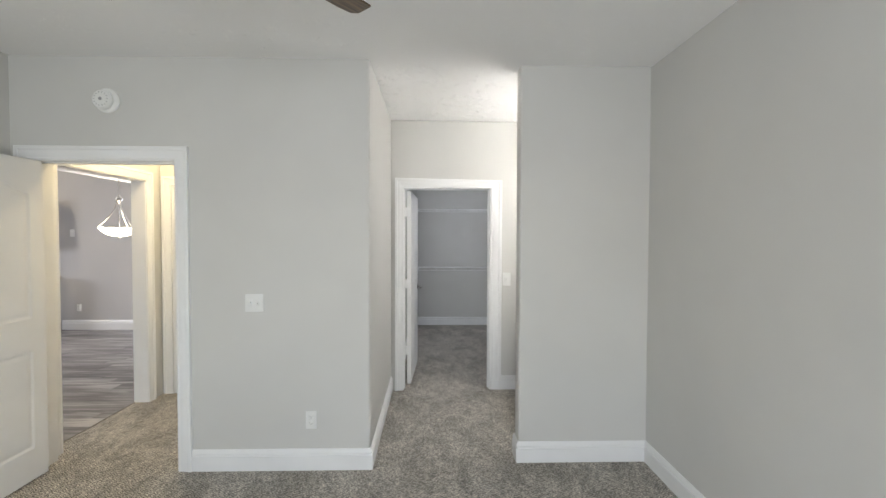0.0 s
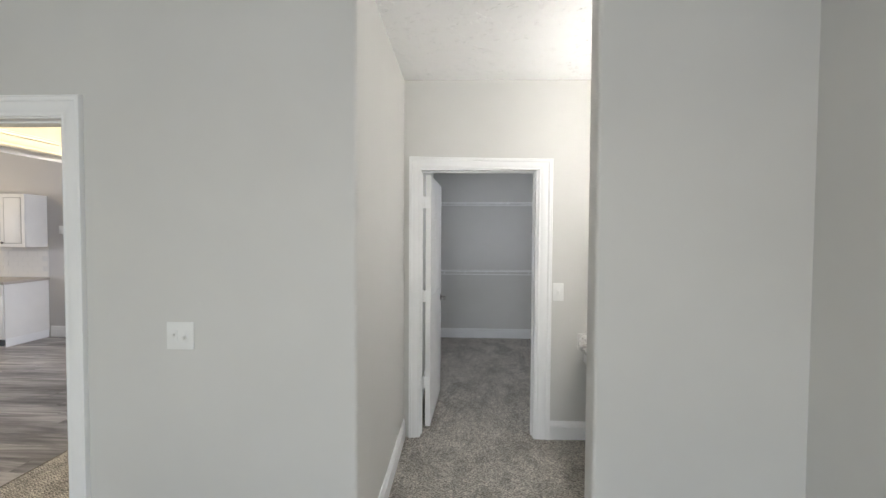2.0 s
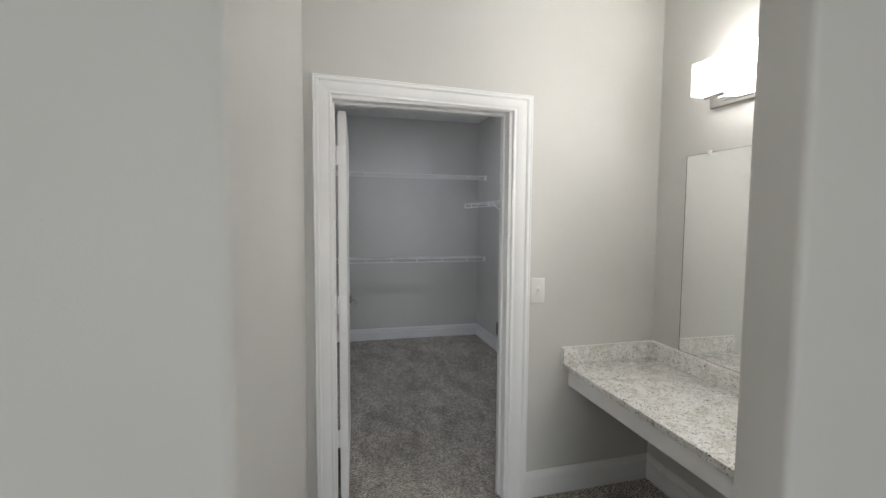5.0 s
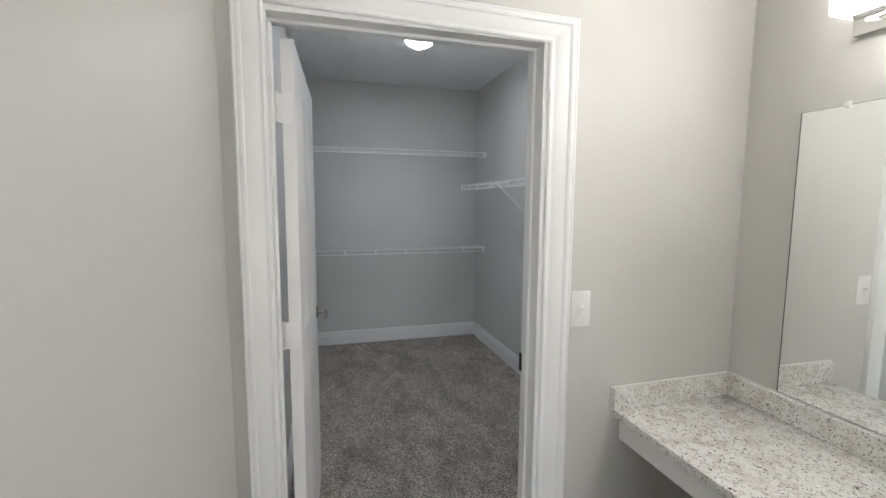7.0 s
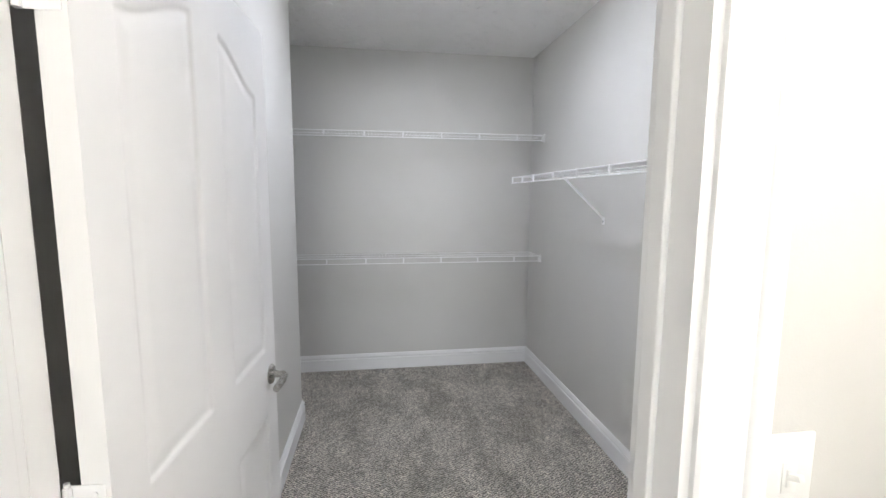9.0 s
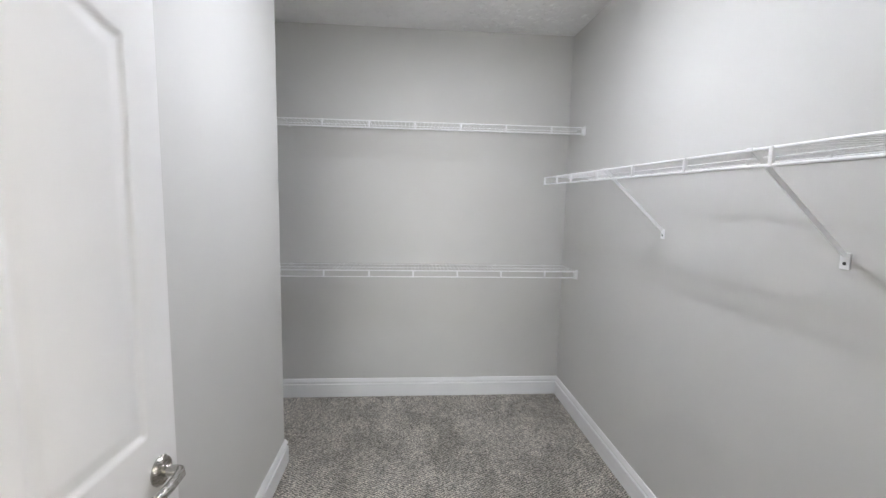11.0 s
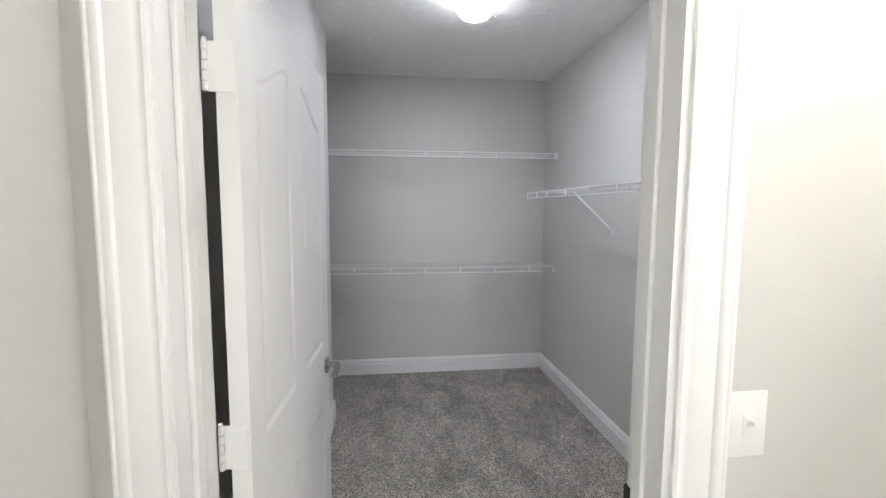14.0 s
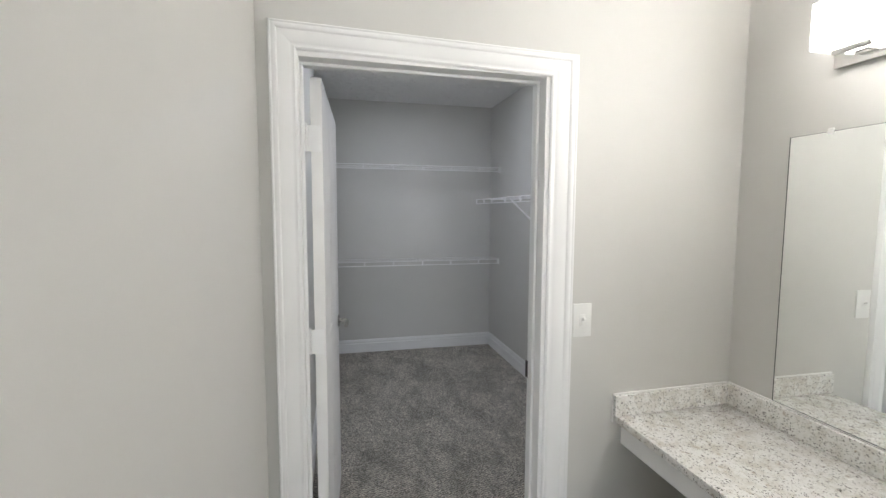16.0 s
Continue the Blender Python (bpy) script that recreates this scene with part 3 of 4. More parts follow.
def door_leaf(width, height, thick=0.035, step=0.005, back=0.03):
    """A door leaf: hinge edge at x=0, faces at y=0 and y=thick; the y=0 face finely moulded, the other coarser."""
    bm = bmesh.new()

    def face(y, sign, st):
        nx, nz = int(width / st), int(height / st)
        rows = []
        for j in range(nz + 1):
            z = height * j / nz
            rows.append([bm.verts.new((width * i / nx, y - sign * panel_relief(width * i / nx, z, width), z)) for i in range(nx + 1)])
        for j in range(nz):
            for i in range(nx):
                bm.faces.new((rows[j][i], rows[j][i + 1], rows[j + 1][i + 1], rows[j + 1][i]))
        return rows

    face(0.0, 1, step)
    face(thick, -1, back)
    for q in (((0, 0), (0, thick)), ((width, 0), (width, thick))):
        a, b = q
        bm.faces.new([bm.verts.new(p) for p in ((a[0], a[1], 0), (b[0], b[1], 0), (b[0], b[1], height), (a[0], a[1], height))])
    for z in (0, height):
        bm.faces.new([bm.verts.new(p) for p in ((0, 0, z), (width, 0, z), (width, thick, z), (0, thick, z))])
    me = bpy.data.meshes.new("leaf")
    bm.to_mesh(me)
    bm.free()
    me.materials.append(DOOR)
    for p in me.polygons:
        p.use_smooth = True
    me.set_sharp_from_angle(angle=radians(50))
    return me


def lever(parent, x, z, y, side, towards):
    """Brushed nickel lever on a round rose; side: which way it stands out of the face, towards: which way the lever points."""
    h = part("door_handle", lathe([(0.0, 0.0), (0.031, 0.0), (0.032, 0.004), (0.028, 0.010), (0.012, 0.012), (0.011, 0.040), (0.0, 0.041)], 28, None, Matrix.Translation((x, y, z)) @ pose(0, 0, 0, 90 if side < 0 else -90)), NICKEL, parent, "brushed nickel lever handle", True)
    bm = bmesh.new()
    o = y + side * 0.045
    sweep(bm, [(x, y + side * 0.030, z), (x, o - side * 0.003, z), (x + towards * 0.012, o + side * 0.004, z), (x + towards * 0.050, o + side * 0.006, z - 0.002), (x + towards * 0.105, o + side * 0.001, z - 0.005)], 0.0105, 12)
    part("lever", bm, NICKEL, h, "", True)


def panel_door(name, label, at, rz, width, height, handle_sides, thick=0.035, back=0.03):
    d = thing(name, label, "door", at, rz)
    leaf = new("leaf", door_leaf(width, height, thick, 0.005, back))
    leaf.parent = d
    for side, y in handle_sides:
        lever(leaf, width - 0.062, 0.930, y, side, -1)
    return d


# closet door: hinge edge towards the alcove, swung a little less than square into the closet
clo = panel_door("closet_door", "open white four-panel moulded door with an arched top pair", (0.1827, 5.358, 0.012), 87.1, 0.843, 2.0, ((-1, 0.0), (1, 0.040)), 0.040)
for z in (0.35, 1.043, 1.786):
    bm = boxes((-0.0025, 0.0, 0.006, 0.062, z - 0.046, z + 0.046), bevel=0.001)
    for k in range(5):
        rod(bm, (-0.005, 0.056, z - 0.046 + 0.0184 * k + 0.001), (-0.005, 0.056, z - 0.046 + 0.0184 * k + 0.0174), 0.0058, 10)
    rod(bm, (-0.005, 0.056, z + 0.044), (-0.005, 0.056, z + 0.052), 0.0042, 10)
    for dz in (-0.032, 0.0, 0.032):
        rod(bm, (-0.0038, 0.020 + 0.010 * (dz == 0), z + dz), (-0.0022, 0.020 + 0.010 * (dz == 0), z + dz), 0.0036, 8)
    part("hinge", bm, TRIM, clo, "white painted butt hinge", True)
# bedroom door, open against the left wall
bed = panel_door("bedroom_door", "open white four-panel moulded bedroom door", (BD0 + 0.036, FRONT - 0.006, 0.012), -90, 0.895, 2.008, ((-1, 0.0),), 0.035, 0.006)

# closed door at the end of the hall
he = thing("hall_closet_door", "closed white panelled door at the hall's end", "door", (-2.124, END - 0.012, 0.01))
leaf = new("leaf", door_leaf(0.756, 2.02, 0.012, 0.02))
leaf.parent = he
lever(leaf, 0.70, 0.895, 0.0, -1, -1)


# ---------------------------------------------------------------- plates on the walls
def wall_plate(name, label, m, gangs, outlet=False, grow=1.0):
    """A plastic switch or socket plate; m: x along the wall, y out of it, z up."""
    t = thing(name, label, "socket" if outlet else "light switch")
    w = 0.072 * grow + 0.046 * (gangs - 1)
    bm = bmesh.new()
    box(bm, -w / 2, w / 2, 0.0, 0.006, -0.059 * grow, 0.059 * grow, 0.003, 2)
    bmesh.ops.transform(bm, matrix=m, verts=bm.verts)
    plate = part("plate", bm, PLASTIC, t, "", True)
    for g in range(gangs):
        cx = (g - (gangs - 1) / 2) * 0.046
        if outlet:
            for cz in (-0.020, 0.020):
                bm = bmesh.new()
                box(bm, cx - 0.017, cx + 0.017, 0.004, 0.0085, cz - 0.014, cz + 0.014, 0.0035, 3)
                bmesh.ops.transform(bm, matrix=m, verts=bm.verts)
                face = part("socket_face", bm, PLASTIC, plate, "", True)
                bm = boxes((cx - 0.0075, cx - 0.0055, 0.0075, 0.0089, cz - 0.002, cz + 0.007), (cx + 0.0055, cx + 0.0075, 0.0075, 0.0089, cz - 0.002, cz + 0.005), (cx - 0.0025, cx + 0.0025, 0.0075, 0.0089, cz - 0.010, cz - 0.006))
                bmesh.ops.transform(bm, matrix=m, verts=bm.verts)
                part("slots", bm, SLOT, plate)
        else:
            bm = boxes((cx - 0.0125, cx + 0.0125, 0.004, 0.0072, -0.0235, 0.0235), bevel=0.0009)
            bmesh.ops.transform(bm, matrix=m, verts=bm.verts)
            part("insert", bm, PLASTIC, plate, "", True)
            bm = boxes((cx - 0.0062, cx + 0.0062, 0.004, 0.0092, -0.0135, 0.0135), bevel=0.0010)
            bmesh.ops.transform(bm, matrix=m, verts=bm.verts)
            part("collar", bm, PLASTIC, plate, "", True)
            bm = bmesh.new()
            box(bm, cx - 0.0048, cx + 0.0048, 0.0, 0.024, -0.0048, 0.0048, 0.0012, 2)
            bmesh.ops.transform(bm, matrix=m @ pose(0, 0.003, 0, 24 if g % 2 == 0 else -24), verts=bm.verts)
            part("toggle", bm, PLASTIC, plate, "", True)
        for cz in ((0.0,) if outlet else (-0.030, 0.030)):
            bm = rod(bmesh.new(), (cx, 0.0055, cz), (cx, 0.0056, cz), 0.003, 10)
            bmesh.ops.transform(bm, matrix=m, verts=bm.verts)
            part("screw", bm, PLASTIC, plate)
    return t


to_room = Matrix.Diagonal((1, -1, 1, 1))
wall_plate("light_switch", "white double toggle switch on the bedroom wall", pose(-0.763, FRONT, 1.110) @ to_room, 2)
wall_plate("wall_outlet", "white duplex socket low on the bedroom wall", pose(-0.397, FRONT, 0.333) @ to_room, 1, True)
wall_plate("light_switch", "white single toggle switch beside the closet door", SQUARE @ pose(1.153, ALC_Y, 1.120) @ to_room, 1, False, 1.12)
wall_plate("light_switch", "white switch plate on the kitchen wall", pose(-5.475, KIT_B, 1.588) @ to_room, 1)
wall_plate("wall_outlet", "white socket low on the kitchen wall", pose(-5.39, KIT_B, 0.365) @ to_room, 1, True)

# smoke alarm
sm = thing("smoke_alarm", "round white smoke alarm on its base high on the wall", "smoke alarm", (-1.69, FRONT, 2.412))
part("base", lathe([(0, 0), (0.078, 0), (0.078, 0.010), (0.070, 0.016), (0.0, 0.016)], 40, None, pose(0.010, 0, 0, 90)), PLASTIC, sm, "", True)
part("body", lathe([(0, 0.014), (0.062, 0.014), (0.062, 0.034), (0.052, 0.046), (0.026, 0.050), (0.0, 0.051)], 40, None, pose(-0.004, 0, 0, 90)), PLASTIC, sm, "", True)
bm = bmesh.new()
for k in range(14):
    a = 2 * math.pi * k / 14
    rod(bm, (-0.004 + 0.036 * math.cos(a), -0.0475, 0.036 * math.sin(a)), (-0.004 + 0.047 * math.cos(a), -0.0465, 0.047 * math.sin(a)), 0.0022, 6)
part("grille", bm, mat("grey_vent", (0.40, 0.40, 0.40), 0.6), sm)
part("button", lathe([(0, 0.050), (0.010, 0.050), (0.010, 0.0535), (0.0, 0.054)], 20, None, pose(-0.004, 0, 0, 90)), mat("grey_button", (0.35, 0.35, 0.35), 0.5), sm, "", True)

# ---------------------------------------------------------------- ceiling fan over the bedroom
FX, FY = -0.240, 1.885
fan = thing("ceiling_fan", "ceiling fan with dark walnut blades and a bronze motor", "ceiling fan", (FX, FY, 0))
part("canopy", lathe([(0, CEIL), (0.07, CEIL), (0.065, CEIL - 0.03), (0.02, CEIL - 0.055), (0.0, CEIL - 0.055)], 28), BRONZE, fan, "", True)
part("downrod", rod(bmesh.new(), (0, 0, 2.43), (0, 0, CEIL - 0.05), 0.012, 12), BRONZE, fan, "", True)
part("motor", lathe([(0, 2.44), (0.05, 2.44), (0.11, 2.42), (0.125, 2.38), (0.11, 2.34), (0.06, 2.32), (0.0, 2.32)], 32), BRONZE, fan, "", True)
blade = bmesh.new()
outline = [(0.17, -0.050), (0.58, -0.066), (0.612, -0.062), (0.640, 0.030), (0.628, 0.058), (0.58, 0.066), (0.17, 0.050)]
prism(outline, 0, 0.006, blade)
blade_mesh = mesh_of("blade", blade, WALNUT)
iron_mesh = mesh_of("blade_iron", boxes((0.09, 0.20, -0.018, 0.018, 0.004, 0.010), bevel=0.002), BRONZE)
for k in range(4):
    m = pose(0, 0, 2.352, 0, 0, 52 + 90 * k) @ pose(0, 0, 0, 10)
    b = new("blade", blade_mesh)
    b.parent, b.matrix_basis = fan, m
    i = new("blade_iron", iron_mesh)
    i.parent, i.matrix_basis = fan, m

# ---------------------------------------------------------------- vanity in the alcove
VX = 1.322
counter = thing("vanity_counter", "speckled cream granite vanity top with backsplash, fixed to the wall", "countertop")
bm = bmesh.new()
box(bm, VX, RIGHT, STUB_BACK, ALC_Y + 0.045, 0.684, 0.714, 0.003, 2)
part("worktop", bm, GRANITE, counter, "", True)
bm = bmesh.new()
box(bm, VX - 0.014, RIGHT - 0.0205, ALC_Y - 0.020, ALC_Y, 0.7145, 0.803, 0.002, 1)
part("backsplash", skewed(bm), GRANITE, counter, "", True)
bm = bmesh.new()
box(bm, RIGHT - 0.020, RIGHT, STUB_BACK, ALC_Y + 0.03, 0.7145, 0.803, 0.002, 1)
part("backsplash", bm, GRANITE, counter, "", True)
bm = skewed(boxes((VX - 0.014, RIGHT - 0.008, ALC_Y - 0.007, ALC_Y, 0.8032, 0.808), (VX - 0.0185, VX - 0.0145, ALC_Y - 0.006, ALC_Y, 0.69, 0.808)))
box(bm, RIGHT - 0.007, RIGHT, STUB_BACK, ALC_Y + 0.03, 0.8032, 0.808)
part("caulk_line", bm, CAULK, counter, "white caulk bead")
apron = thing("vanity_apron", "white painted wooden apron under the vanity top", "vanity apron")
bm = bmesh.new()
box(bm, VX + 0.028, VX + 0.047, STUB_BACK, ALC_Y + 0.03, 0.592, 0.6835, 0.002, 1)
part("front_board", bm, TRIM, apron, "", True)
part("cleat", skewed(boxes((VX + 0.047, RIGHT, ALC_Y - 0.02, ALC_Y, 0.64, 0.6835))), TRIM, apron)
part("cleat", boxes((VX + 0.047, RIGHT, STUB_BACK, STUB_BACK + 0.02, 0.64, 0.6835)), TRIM, apron)

mir = thing("wall_mirror", "frameless wall mirror held by clear clips above the vanity", "mirror")
part("edge", boxes((RIGHT - 0.0055, RIGHT - 0.0005, 3.95, 5.021, 0.8095, 1.818)), MIRROR_EDGE, mir)
part("glass", boxes((RIGHT - 0.0056, RIGHT - 0.0058, 3.954, 5.017, 0.8115, 1.8165)), MIRROR, mir)
for y in (4.878, 4.08):
    bm = bmesh.new()
    box(bm, RIGHT - 0.012, RIGHT - 0.0005, y - 0.009, y + 0.009, 1.8185, 1.829, 0.003, 2)
    box(bm, RIGHT - 0.013, RIGHT - 0.007, y - 0.010, y + 0.010, 1.808, 1.8195, 0.002, 1)
    part("clip", bm, PLASTIC, mir, "", True)

lamp = thing("vanity_light", "lit frosted glass bar light on a chrome back plate", "wall lamp")
LY0, LY1 = 3.980, 4.866
bm = bmesh.new()
box(bm, RIGHT - 0.022, RIGHT, LY0 + 0.02, LY1 + 0.01, 2.020, 2.085, 0.003, 2)
part("back_plate", bm, CHROME, lamp, "chrome back plate", True)
for cy in (LY1 - 0.10, LY0 + 0.12):
    bm = bmesh.new()
    box(bm, RIGHT - 0.062, RIGHT - 0.02, cy - 0.022, cy + 0.022, 2.036, 2.062, 0.003, 2)
    part("arm", bm, CHROME, lamp, "", True)
    bm = rod(bmesh.new(), (RIGHT - 0.10, cy + 0.055, 2.052), (RIGHT - 0.10, cy - 0.055, 2.052), 0.0125, 20)
    part("knuckle", bm, CHROME, lamp, "", True)
bm = bmesh.new()
box(bm, RIGHT - 0.138, RIGHT - 0.040, LY0, LY1, 2.066, 2.212, 0.006, 2)
part("shade", bm, VANITY_SHELL, lamp, "lit frosted glass bar", True)
# added emitter, stronger than the shade, to throw light across the alcove
bm = bmesh.new()
box(bm, RIGHT - 0.1405, RIGHT - 0.1375, LY0 + 0.028, LY1 - 0.240, 2.086, 2.192, 0.001, 1)
part("front_fill_panel", bm, VANITY_FRONT_FILL, lamp, "added glowing panel on the bar's front that brightens the alcove", True)

# added covers that dim the bar's ends, against a hot spot on the wall
for y0, y1 in ((LY0 - 0.004, LY0 + 0.024), (LY1 - 0.024, LY1 + 0.004)):
    bm = bmesh.new()
    box(bm, RIGHT - 0.140, RIGHT - 0.038, y0, y1, 2.064, 2.214, 0.006, 2)
    part("dimmed_end_cover", bm, VANITY_END, lamp, "added cover that dims the glowing end of the bar", True)

# ---------------------------------------------------------------- closet light and wire shelves
dome = thing("closet_light", "lit white glass dome light on the closet ceiling", "ceiling light", (0.936, 6.92, CEIL))
part("pan", lathe([(0, 0), (0.112, 0), (0.114, -0.024), (0.107, -0.031), (0.0, -0.031)], 40), PLASTIC, dome, "", True)
part("glass", lathe([(0.102, -0.0315), (0.107, -0.048), (0.108, -0.070), (0.100, -0.098), (0.080, -0.123), (0.049, -0.140), (0.020, -0.147), (0.0, -0.148)], 40), CLOSET_GLASS, dome, "lit frosted glass", True)
part("light_board", lathe([(0, -0.039), (0.036, -0.039), (0.036, -0.043), (0.0, -0.043)], 24), CLOSET_BOARD, dome)
part("reflector", lathe([(0, -0.0312), (0.094, -0.0312), (0.094, -0.0340), (0.040, -0.0360), (0.040, -0.0432), (0.0365, -0.0432), (0.0365, -0.0380), (0.0, -0.0380)], 32), PLASTIC, dome, "", True)


def wire_shelf(label, length, depth, at, rz, end_brackets=(), braces=(), clips=(), back_clips=0):
    """Coated wire shelf: x along the wall from 0 to length, y from the wall (0) out to depth, top deck at z=0."""
    s = thing("wire_shelf", label, "wire shelf", at, rz, "closet wire shelves")
    for name, y, z, r in (("front_rail", depth, 0.0, 0.0040), ("front_rail", depth + 0.002, -0.042, 0.0040), ("back_rail", 0.012, -0.003, 0.0022), ("deck_rail", depth * 0.5, -0.0035, 0.0022)):
        part(name, rod(bmesh.new(), (0, y, z), (length, y, z), r, 8), WIRE, s, "", True)
    wire = mesh_of("wire", rod(bmesh.new(), (0, 0.010, 0.0015), (0, depth + 0.002, 0.0015), 0.0016, 6), WIRE, True)
    for k in range(int(length / 0.0254)):
        w = new("wire", wire)
        w.parent, w.location = s, (0.012 + 0.0254 * k, 0, 0)
    upright = mesh_of("lip_clip", boxes((-0.0055, 0.0055, depth - 0.003, depth + 0.0075, -0.046, 0.004), bevel=0.0015), WIRE, True)
    for x in clips:
        c = new("lip_clip", upright)
        c.parent, c.location = s, (x, 0, 0)
    for x, inward in end_brackets:
        bm = bmesh.new()
        box(bm, x - 0.004, x + 0.004, depth - 0.022, depth + 0.012, -0.054, 0.012, 0.003, 2)
        box(bm, min(x, x + 0.022 * inward), max(x, x + 0.022 * inward), depth - 0.010, depth + 0.010, -0.050, 0.004, 0.003, 2)
        part("end_bracket", bm, PLASTIC, s, "", True)
    for x in braces:
        bm = bmesh.new()
        x1 = x + 0.004
        foot, top = Vector((x1, 0.006, -0.270)), Vector((x1, depth - 0.004, 0.001))
        d = (top - foot).normalized()
        side = Vector((1, 0, 0))
        up = side.cross(d)
        q = Matrix((side, d, up)).transposed().to_4x4()
        box(bm, -0.0025, 0.0025, 0, (top - foot).length, -0.0065, 0.0065, 0.001, 1)
        box(bm, -0.0025, 0.008, 0, (top - foot).length, 0.0050, 0.0068, 0.0008, 1)
        bmesh.ops.transform(bm, matrix=Matrix.Translation(foot) @ q, verts=bm.verts)
        box(bm, x1 - 0.015, x1 + 0.015, 0.0, 0.004, -0.308, -0.262, 0.0015, 1)
        box(bm, x1 - 0.010, x1 + 0.010, depth - 0.012, depth + 0.005, -0.004, 0.006, 0.0015, 1)
        brace = part("brace", bm, WIRE, s, "white steel shelf brace", True)
        part("screw_hole", rod(bmesh.new(), (x1, 0.003, -0.292), (x1, 0.0046, -0.292), 0.005, 12), SLOT, brace, "dark screw hole")
    for k in range(back_clips):
        x = 0.15 + k * (length - 0.3) / max(back_clips - 1, 1)
        part("wall_clip", boxes((x - 0.007, x + 0.007, 0.0, 0.018, -0.012, 0.006), bevel=0.002), PLASTIC, s, "", True)
    return s


L_BACK = CLO_R + 1.38
upper_clips = [CLO_R - x for x in (1.685, 1.377, 1.075, 0.774, 0.478, 0.178, -0.12, -0.42, -0.72, -1.02)]
wire_shelf("white coated wire shelf high on the closet back wall", L_BACK, 0.305, (CLO_R, CLO_B, 2.005), 180, ((0.0035, 1),), (), upper_clips, 9)
wire_shelf("white coated wire shelf low on the closet back wall", L_BACK, 0.305, (CLO_R, CLO_B, 1.024), 180, ((0.0035, 1),), (), upper_clips, 9)
S_LEN = 8.065 - 5.325
wire_shelf("white coated wire shelf with braces on the closet side wall", S_LEN, 0.303, (CLO_R, 5.325, 1.660), 90, (), (7.185 - 5.325, 6.318 - 5.325), [y - 5.325 for y in (8.05, 7.815, 7.59, 7.257, 6.922, 6.59, 6.25, 5.915, 5.575)], 9)

# ---------------------------------------------------------------- hall and kitchen beyond
hl = thing("hall_light", "lit warm dome light on the hall ceiling", "ceiling light", (-1.72, 4.55, CEIL))
part("pan", lathe([(0, 0), (0.13, 0), (0.13, -0.02), (0.0, -0.022)], 32), PLASTIC, hl, "", True)
part("glass", lathe([(0.12, -0.022), (0.118, -0.05), (0.08, -0.09), (0.0, -0.105)], 32), HALL_GLASS, hl, "lit warm glass", True)

kl = thing("kitchen_light", "lit warm dome light on the sloping kitchen ceiling", "ceiling light", (-6.9, 6.55, 2.945))
part("pan", lathe([(0, 0.03), (0.17, 0.03), (0.17, -0.02), (0.0, -0.022)], 32), PLASTIC, kl, "", True)
part("glass", lathe([(0.16, -0.022), (0.158, -0.05), (0.10, -0.09), (0.0, -0.105)], 32), HALL_GLASS, kl, "lit warm glass", True)

pend = thing("pendant_lamp", "lit white bowl pendant on three nickel arms", "pendant lamp", (-3.735, 6.74, 0))
part("bowl", lathe([(0.0, 1.535), (0.082, 1.545), (0.156, 1.572), (0.209, 1.62), (0.231, 1.655), (0.226, 1.657), (0.201, 1.628), (0.148, 1.585), (0.0, 1.552)], 48), PENDANT_GLASS, pend, "lit frosted glass bowl", True)
part("rim", lathe([(0.228, 1.652), (0.236, 1.652), (0.236, 1.664), (0.228, 1.664), (0.228, 1.652)], 48), NICKEL, pend, "", True)
part("finial", lathe([(0, 1.500), (0.012, 1.506), (0.016, 1.518), (0.010, 1.530), (0.024, 1.537), (0.0, 1.540)], 20), NICKEL, pend, "", True)
for k in range(3):
    a = radians(100 + 120 * k)
    pts = []
    for i in range(13):
        f = i / 12
        r = 0.206 * (1 - f) ** 1.9 + 0.026
        pts.append((r * math.cos(a), r * math.sin(a), 1.66 + 0.36 * f))
    part("arm", sweep(bmesh.new(), pts, 0.006, 8), NICKEL, pend, "", True)
part("stem", lathe([(0, 1.54), (0.008, 1.54), (0.008, 1.98), (0.030, 2.00), (0.042, 2.025), (0.042, 2.045), (0.018, 2.06), (0.012, 2.09), (0.0, 2.09)], 24), NICKEL, pend, "", True)
bm = bmesh.new()
for k in range(9):
    z = 2.10 + 0.024 * k
    ring = [(0.010 * math.cos(a) * (k % 2), 0.010 * math.cos(a) * ((k + 1) % 2), z + 0.016 * math.sin(a)) for a in [2 * math.pi * i / 10 for i in range(11)]]
    sweep(bm, ring, 0.0022, 5)
part("chain", bm, NICKEL, pend, "", True)

KX = -5.69


def cab_door(parent, x0, x1, y, z0, z1, knob=None):
    d = part("cabinet_door", boxes((x0 + 0.003, x1 - 0.003, y - 0.018, y, z0 + 0.003, z1 - 0.003), bevel=0.002), CABINET, parent, "", True)
    if z1 - z0 > 0.3:
        part("raised_panel", boxes((x0 + 0.06, x1 - 0.06, y - 0.024, y - 0.016, z0 + 0.06, z1 - 0.06), bevel=0.006), CABINET, d, "", True)
        # thin grey sheet round the panel: the groove's shade put in as colour
        part("groove_shade", boxes((x0 + 0.048, x1 - 0.048, y - 0.0188, y - 0.0178, z0 + 0.048, z1 - 0.048)), mat("groove_shadow", (0.42, 0.41, 0.40), 0.6), d)
    if knob:
        part("knob", lathe([(0, 0), (0.010, 0), (0.008, 0.012), (0.016, 0.018), (0.014, 0.026), (0, 0.028)], 16, None, pose(knob[0], y - 0.018, knob[1], 90)), BRONZE, d, "dark round knob", True)


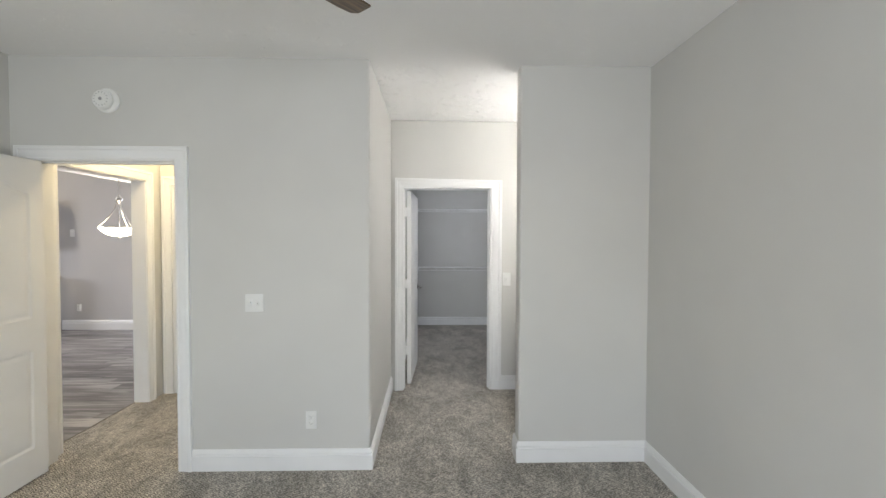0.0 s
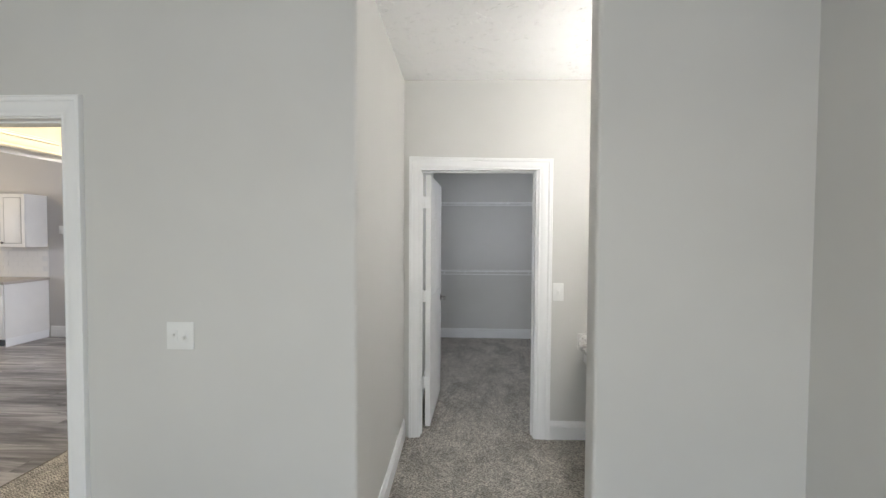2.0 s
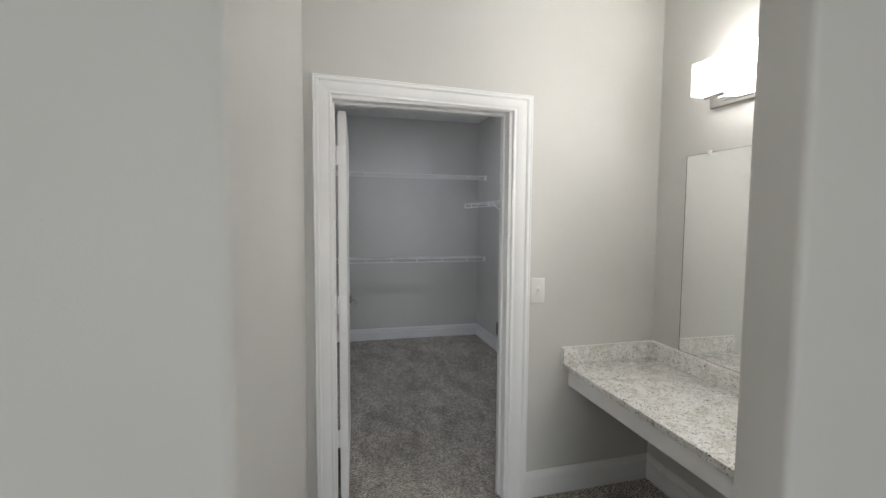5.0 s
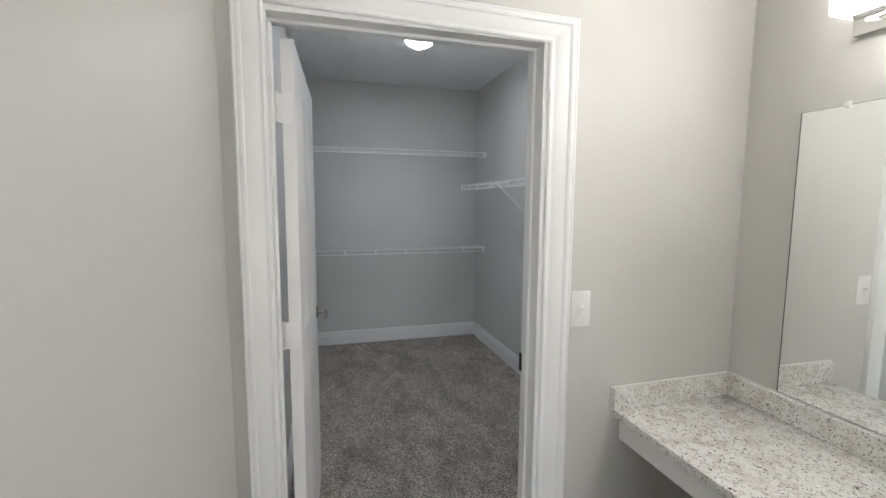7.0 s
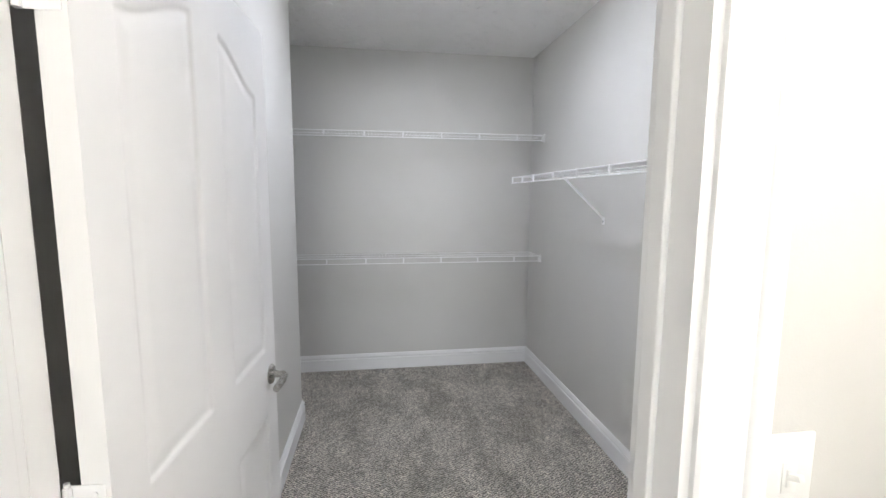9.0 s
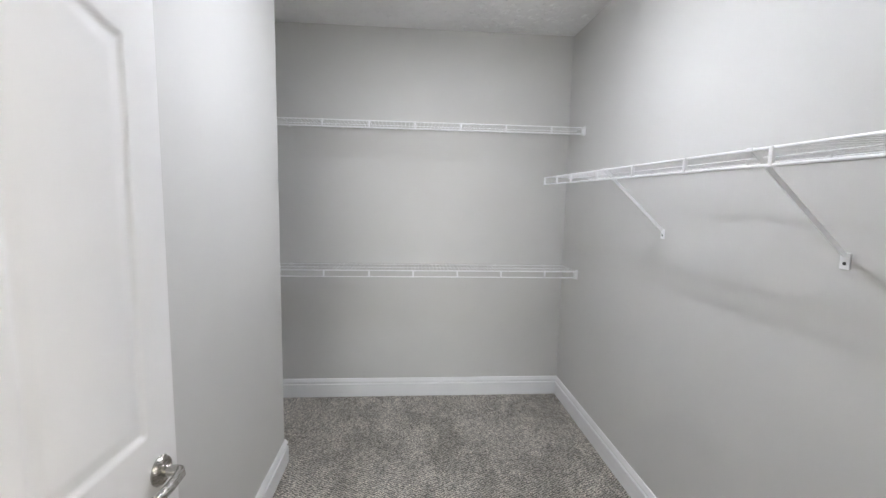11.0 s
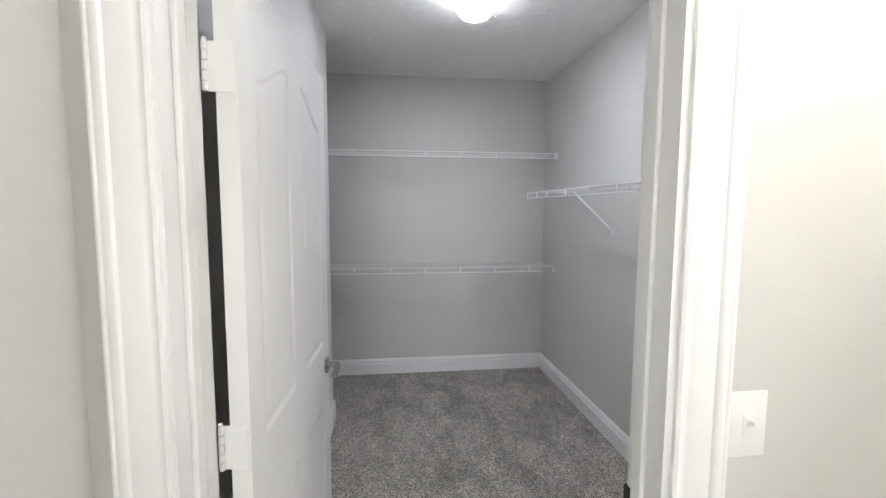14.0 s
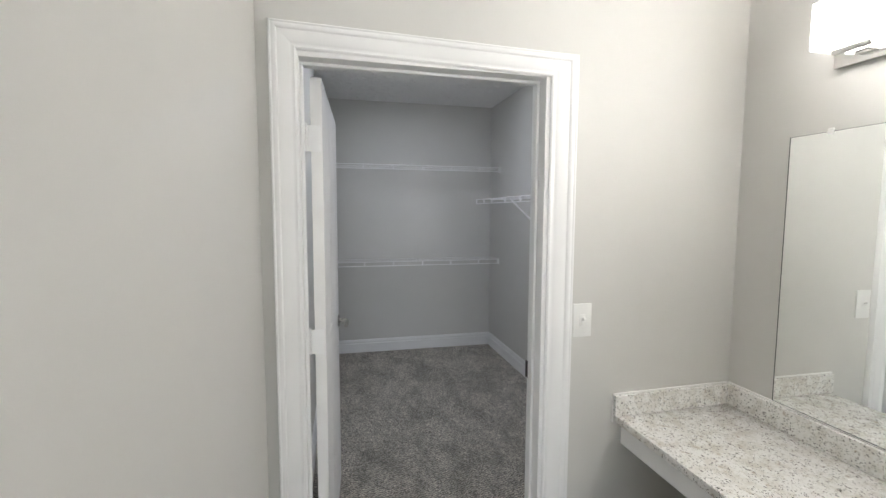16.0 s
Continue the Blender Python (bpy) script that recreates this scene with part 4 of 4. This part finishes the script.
for k, (a, b) in enumerate(((KX - 0.72, KX), (KX - 1.50, KX - 0.76), (KX - 2.30, KX - 1.54))):
    up = thing("wall_cabinet", "white raised-panel kitchen wall cabinet", "kitchen cabinet", group="kitchen wall cabinets")
    z0 = 1.338 if k != 1 else 1.70
    part("body", boxes((a, b, KIT_B - 0.32, KIT_B, z0, 2.085)), CABINET, up)
    mid = (a + b) / 2
    cab_door(up, a, mid, KIT_B - 0.32, z0, 2.085, (mid - 0.035, z0 + 0.06))
    cab_door(up, mid, b, KIT_B - 0.32, z0, 2.085, (mid + 0.035, z0 + 0.06))
low = thing("base_cabinet", "white kitchen base cabinet with drawer and door", "kitchen cabinet", group="kitchen base cabinets")
A = KX - 0.79
part("body", boxes((A, KX, 7.52, KIT_B, 0.10, 0.845)), CABINET, low)
part("toe_kick", boxes((A, KX - 0.01, 7.58, KIT_B - 0.01, -0.008, 0.10)), BLACK, low, "dark recessed toe kick")
part("skirting", boxes((KX, KX + 0.012, 7.52, KIT_B - 0.02, -0.008, 0.11)), TRIM, low)
for a, b in ((A + 0.01, (A + KX) / 2), ((A + KX) / 2, KX - 0.01)):
    cab_door(low, a, b, 7.52, 0.69, 0.835, ((a + b) / 2, 0.765))
    cab_door(low, a, b, 7.52, 0.12, 0.68, (a + 0.05, 0.63))
bm = bmesh.new()
box(bm, A, KX + 0.02, 7.49, KIT_B, 0.8455, 0.882, 0.004, 2)
solid("kitchen_counter", bm, COUNTER, "brown laminate kitchen counter on the base cabinet", "countertop", smooth=True)
low2 = thing("base_cabinet", "white kitchen base cabinet beyond the stove", "kitchen cabinet", group="kitchen base cabinets")
part("body", boxes((KX - 2.4, KX - 1.57, 7.52, KIT_B, 0.10, 0.845)), CABINET, low2)
part("toe_kick", boxes((KX - 2.4, KX - 1.57, 7.58, KIT_B - 0.01, -0.008, 0.10)), BLACK, low2)
part("worktop", boxes((KX - 2.4, KX - 1.57, 7.49, KIT_B, 0.8455, 0.882)), COUNTER, low2)
stove = thing("stove", "stainless and black electric stove with a backguard", "stove")
part("body", boxes((A - 0.765, A - 0.004, 7.51, KIT_B - 0.02, -0.008, 0.89), bevel=0.006), STEEL, stove, "", True)
part("cooktop", boxes((A - 0.765, A - 0.004, 7.50, KIT_B - 0.02, 0.892, 0.905), bevel=0.003), BLACK, stove, "", True)
part("backguard", boxes((A - 0.765, A - 0.004, KIT_B - 0.11, KIT_B - 0.015, 0.906, 1.15), bevel=0.01), BLACK, stove, "", True)
part("control_panel", boxes((A - 0.755, A - 0.014, KIT_B - 0.118, KIT_B - 0.109, 1.02, 1.14), bevel=0.003), STEEL, stove, "stainless control panel", True)
for k in range(4):
    part("knob", lathe([(0, 0), (0.022, 0), (0.018, 0.022), (0, 0.024)], 16, None, pose(A - 0.07 - 0.075 * k - (0.28 if k > 1 else 0), KIT_B - 0.118, 1.08, 90)), BLACK, stove, "", True)

# white subway tiles between counter and wall cabinets
splash = solid("backsplash_wall", boxes((KX - 2.3, KX + 0.015, KIT_B - 0.006, KIT_B - 0.0005, 0.883, 1.337)), mat("grout", (0.70, 0.69, 0.67), 0.8), "white tiled kitchen backsplash", "backsplash", "structure")
tile_mesh = mesh_of("tile", boxes((-0.0745, 0.0745, -0.004, 0, -0.0355, 0.0355), bevel=0.0015), TILE)
for r in range(5):
    for c in range(12):
        x = KX - 0.075 - 0.152 * c - 0.076 * (r % 2)
        t = new("tile", tile_mesh)
        t.parent, t.location = splash, (x, KIT_B - 0.0062, 0.935 + 0.074 * r)

# ---------------------------------------------------------------- vinyl planks, laid along x
plank_mesh = mesh_of("plank", boxes((0.0, 1.218, 0.0, 0.179, -0.007, 0.0), bevel=0.0012), PLANK)
for r in range(45):
    off = random.Random(r).random() * 1.22
    for c in range(6):
        x0 = HALL_K + 0.10 - 1.22 * (c + 1) - off + 0.6
        if x0 + 1.218 > HALL_K - 0.002:
            continue
        p = new("plank", plank_mesh)
        p.parent, p.location = wood_floor, (x0, KIT_B - 0.01 - 0.18 * (r + 1), 0.0)
    # cut plank that meets the carpet edge
    first = HALL_K + 0.10 - 1.22 - off + 0.6
    xs = first
    while xs + 1.218 > HALL_K - 0.002:
        xs -= 1.22
    start = xs + 1.22
    if HALL_K - 0.002 - start > 0.05:
        p = new("plank", mesh_of("plank", boxes((0.0, HALL_K - 0.003 - start, 0.0, 0.179, -0.007, 0.0), bevel=0.0012), PLANK))
        p.parent, p.location = wood_floor, (start, KIT_B - 0.01 - 0.18 * (r + 1), 0.0)
bm = boxes((HALL_K - 0.002, HALL_K + 0.004, HO0, HO1, -0.01, 0.004))
solid("threshold", bm, mat("carpet_edge", (0.2, 0.18, 0.15), 0.9), "tucked carpet edge at the plank floor", "threshold", "structure")
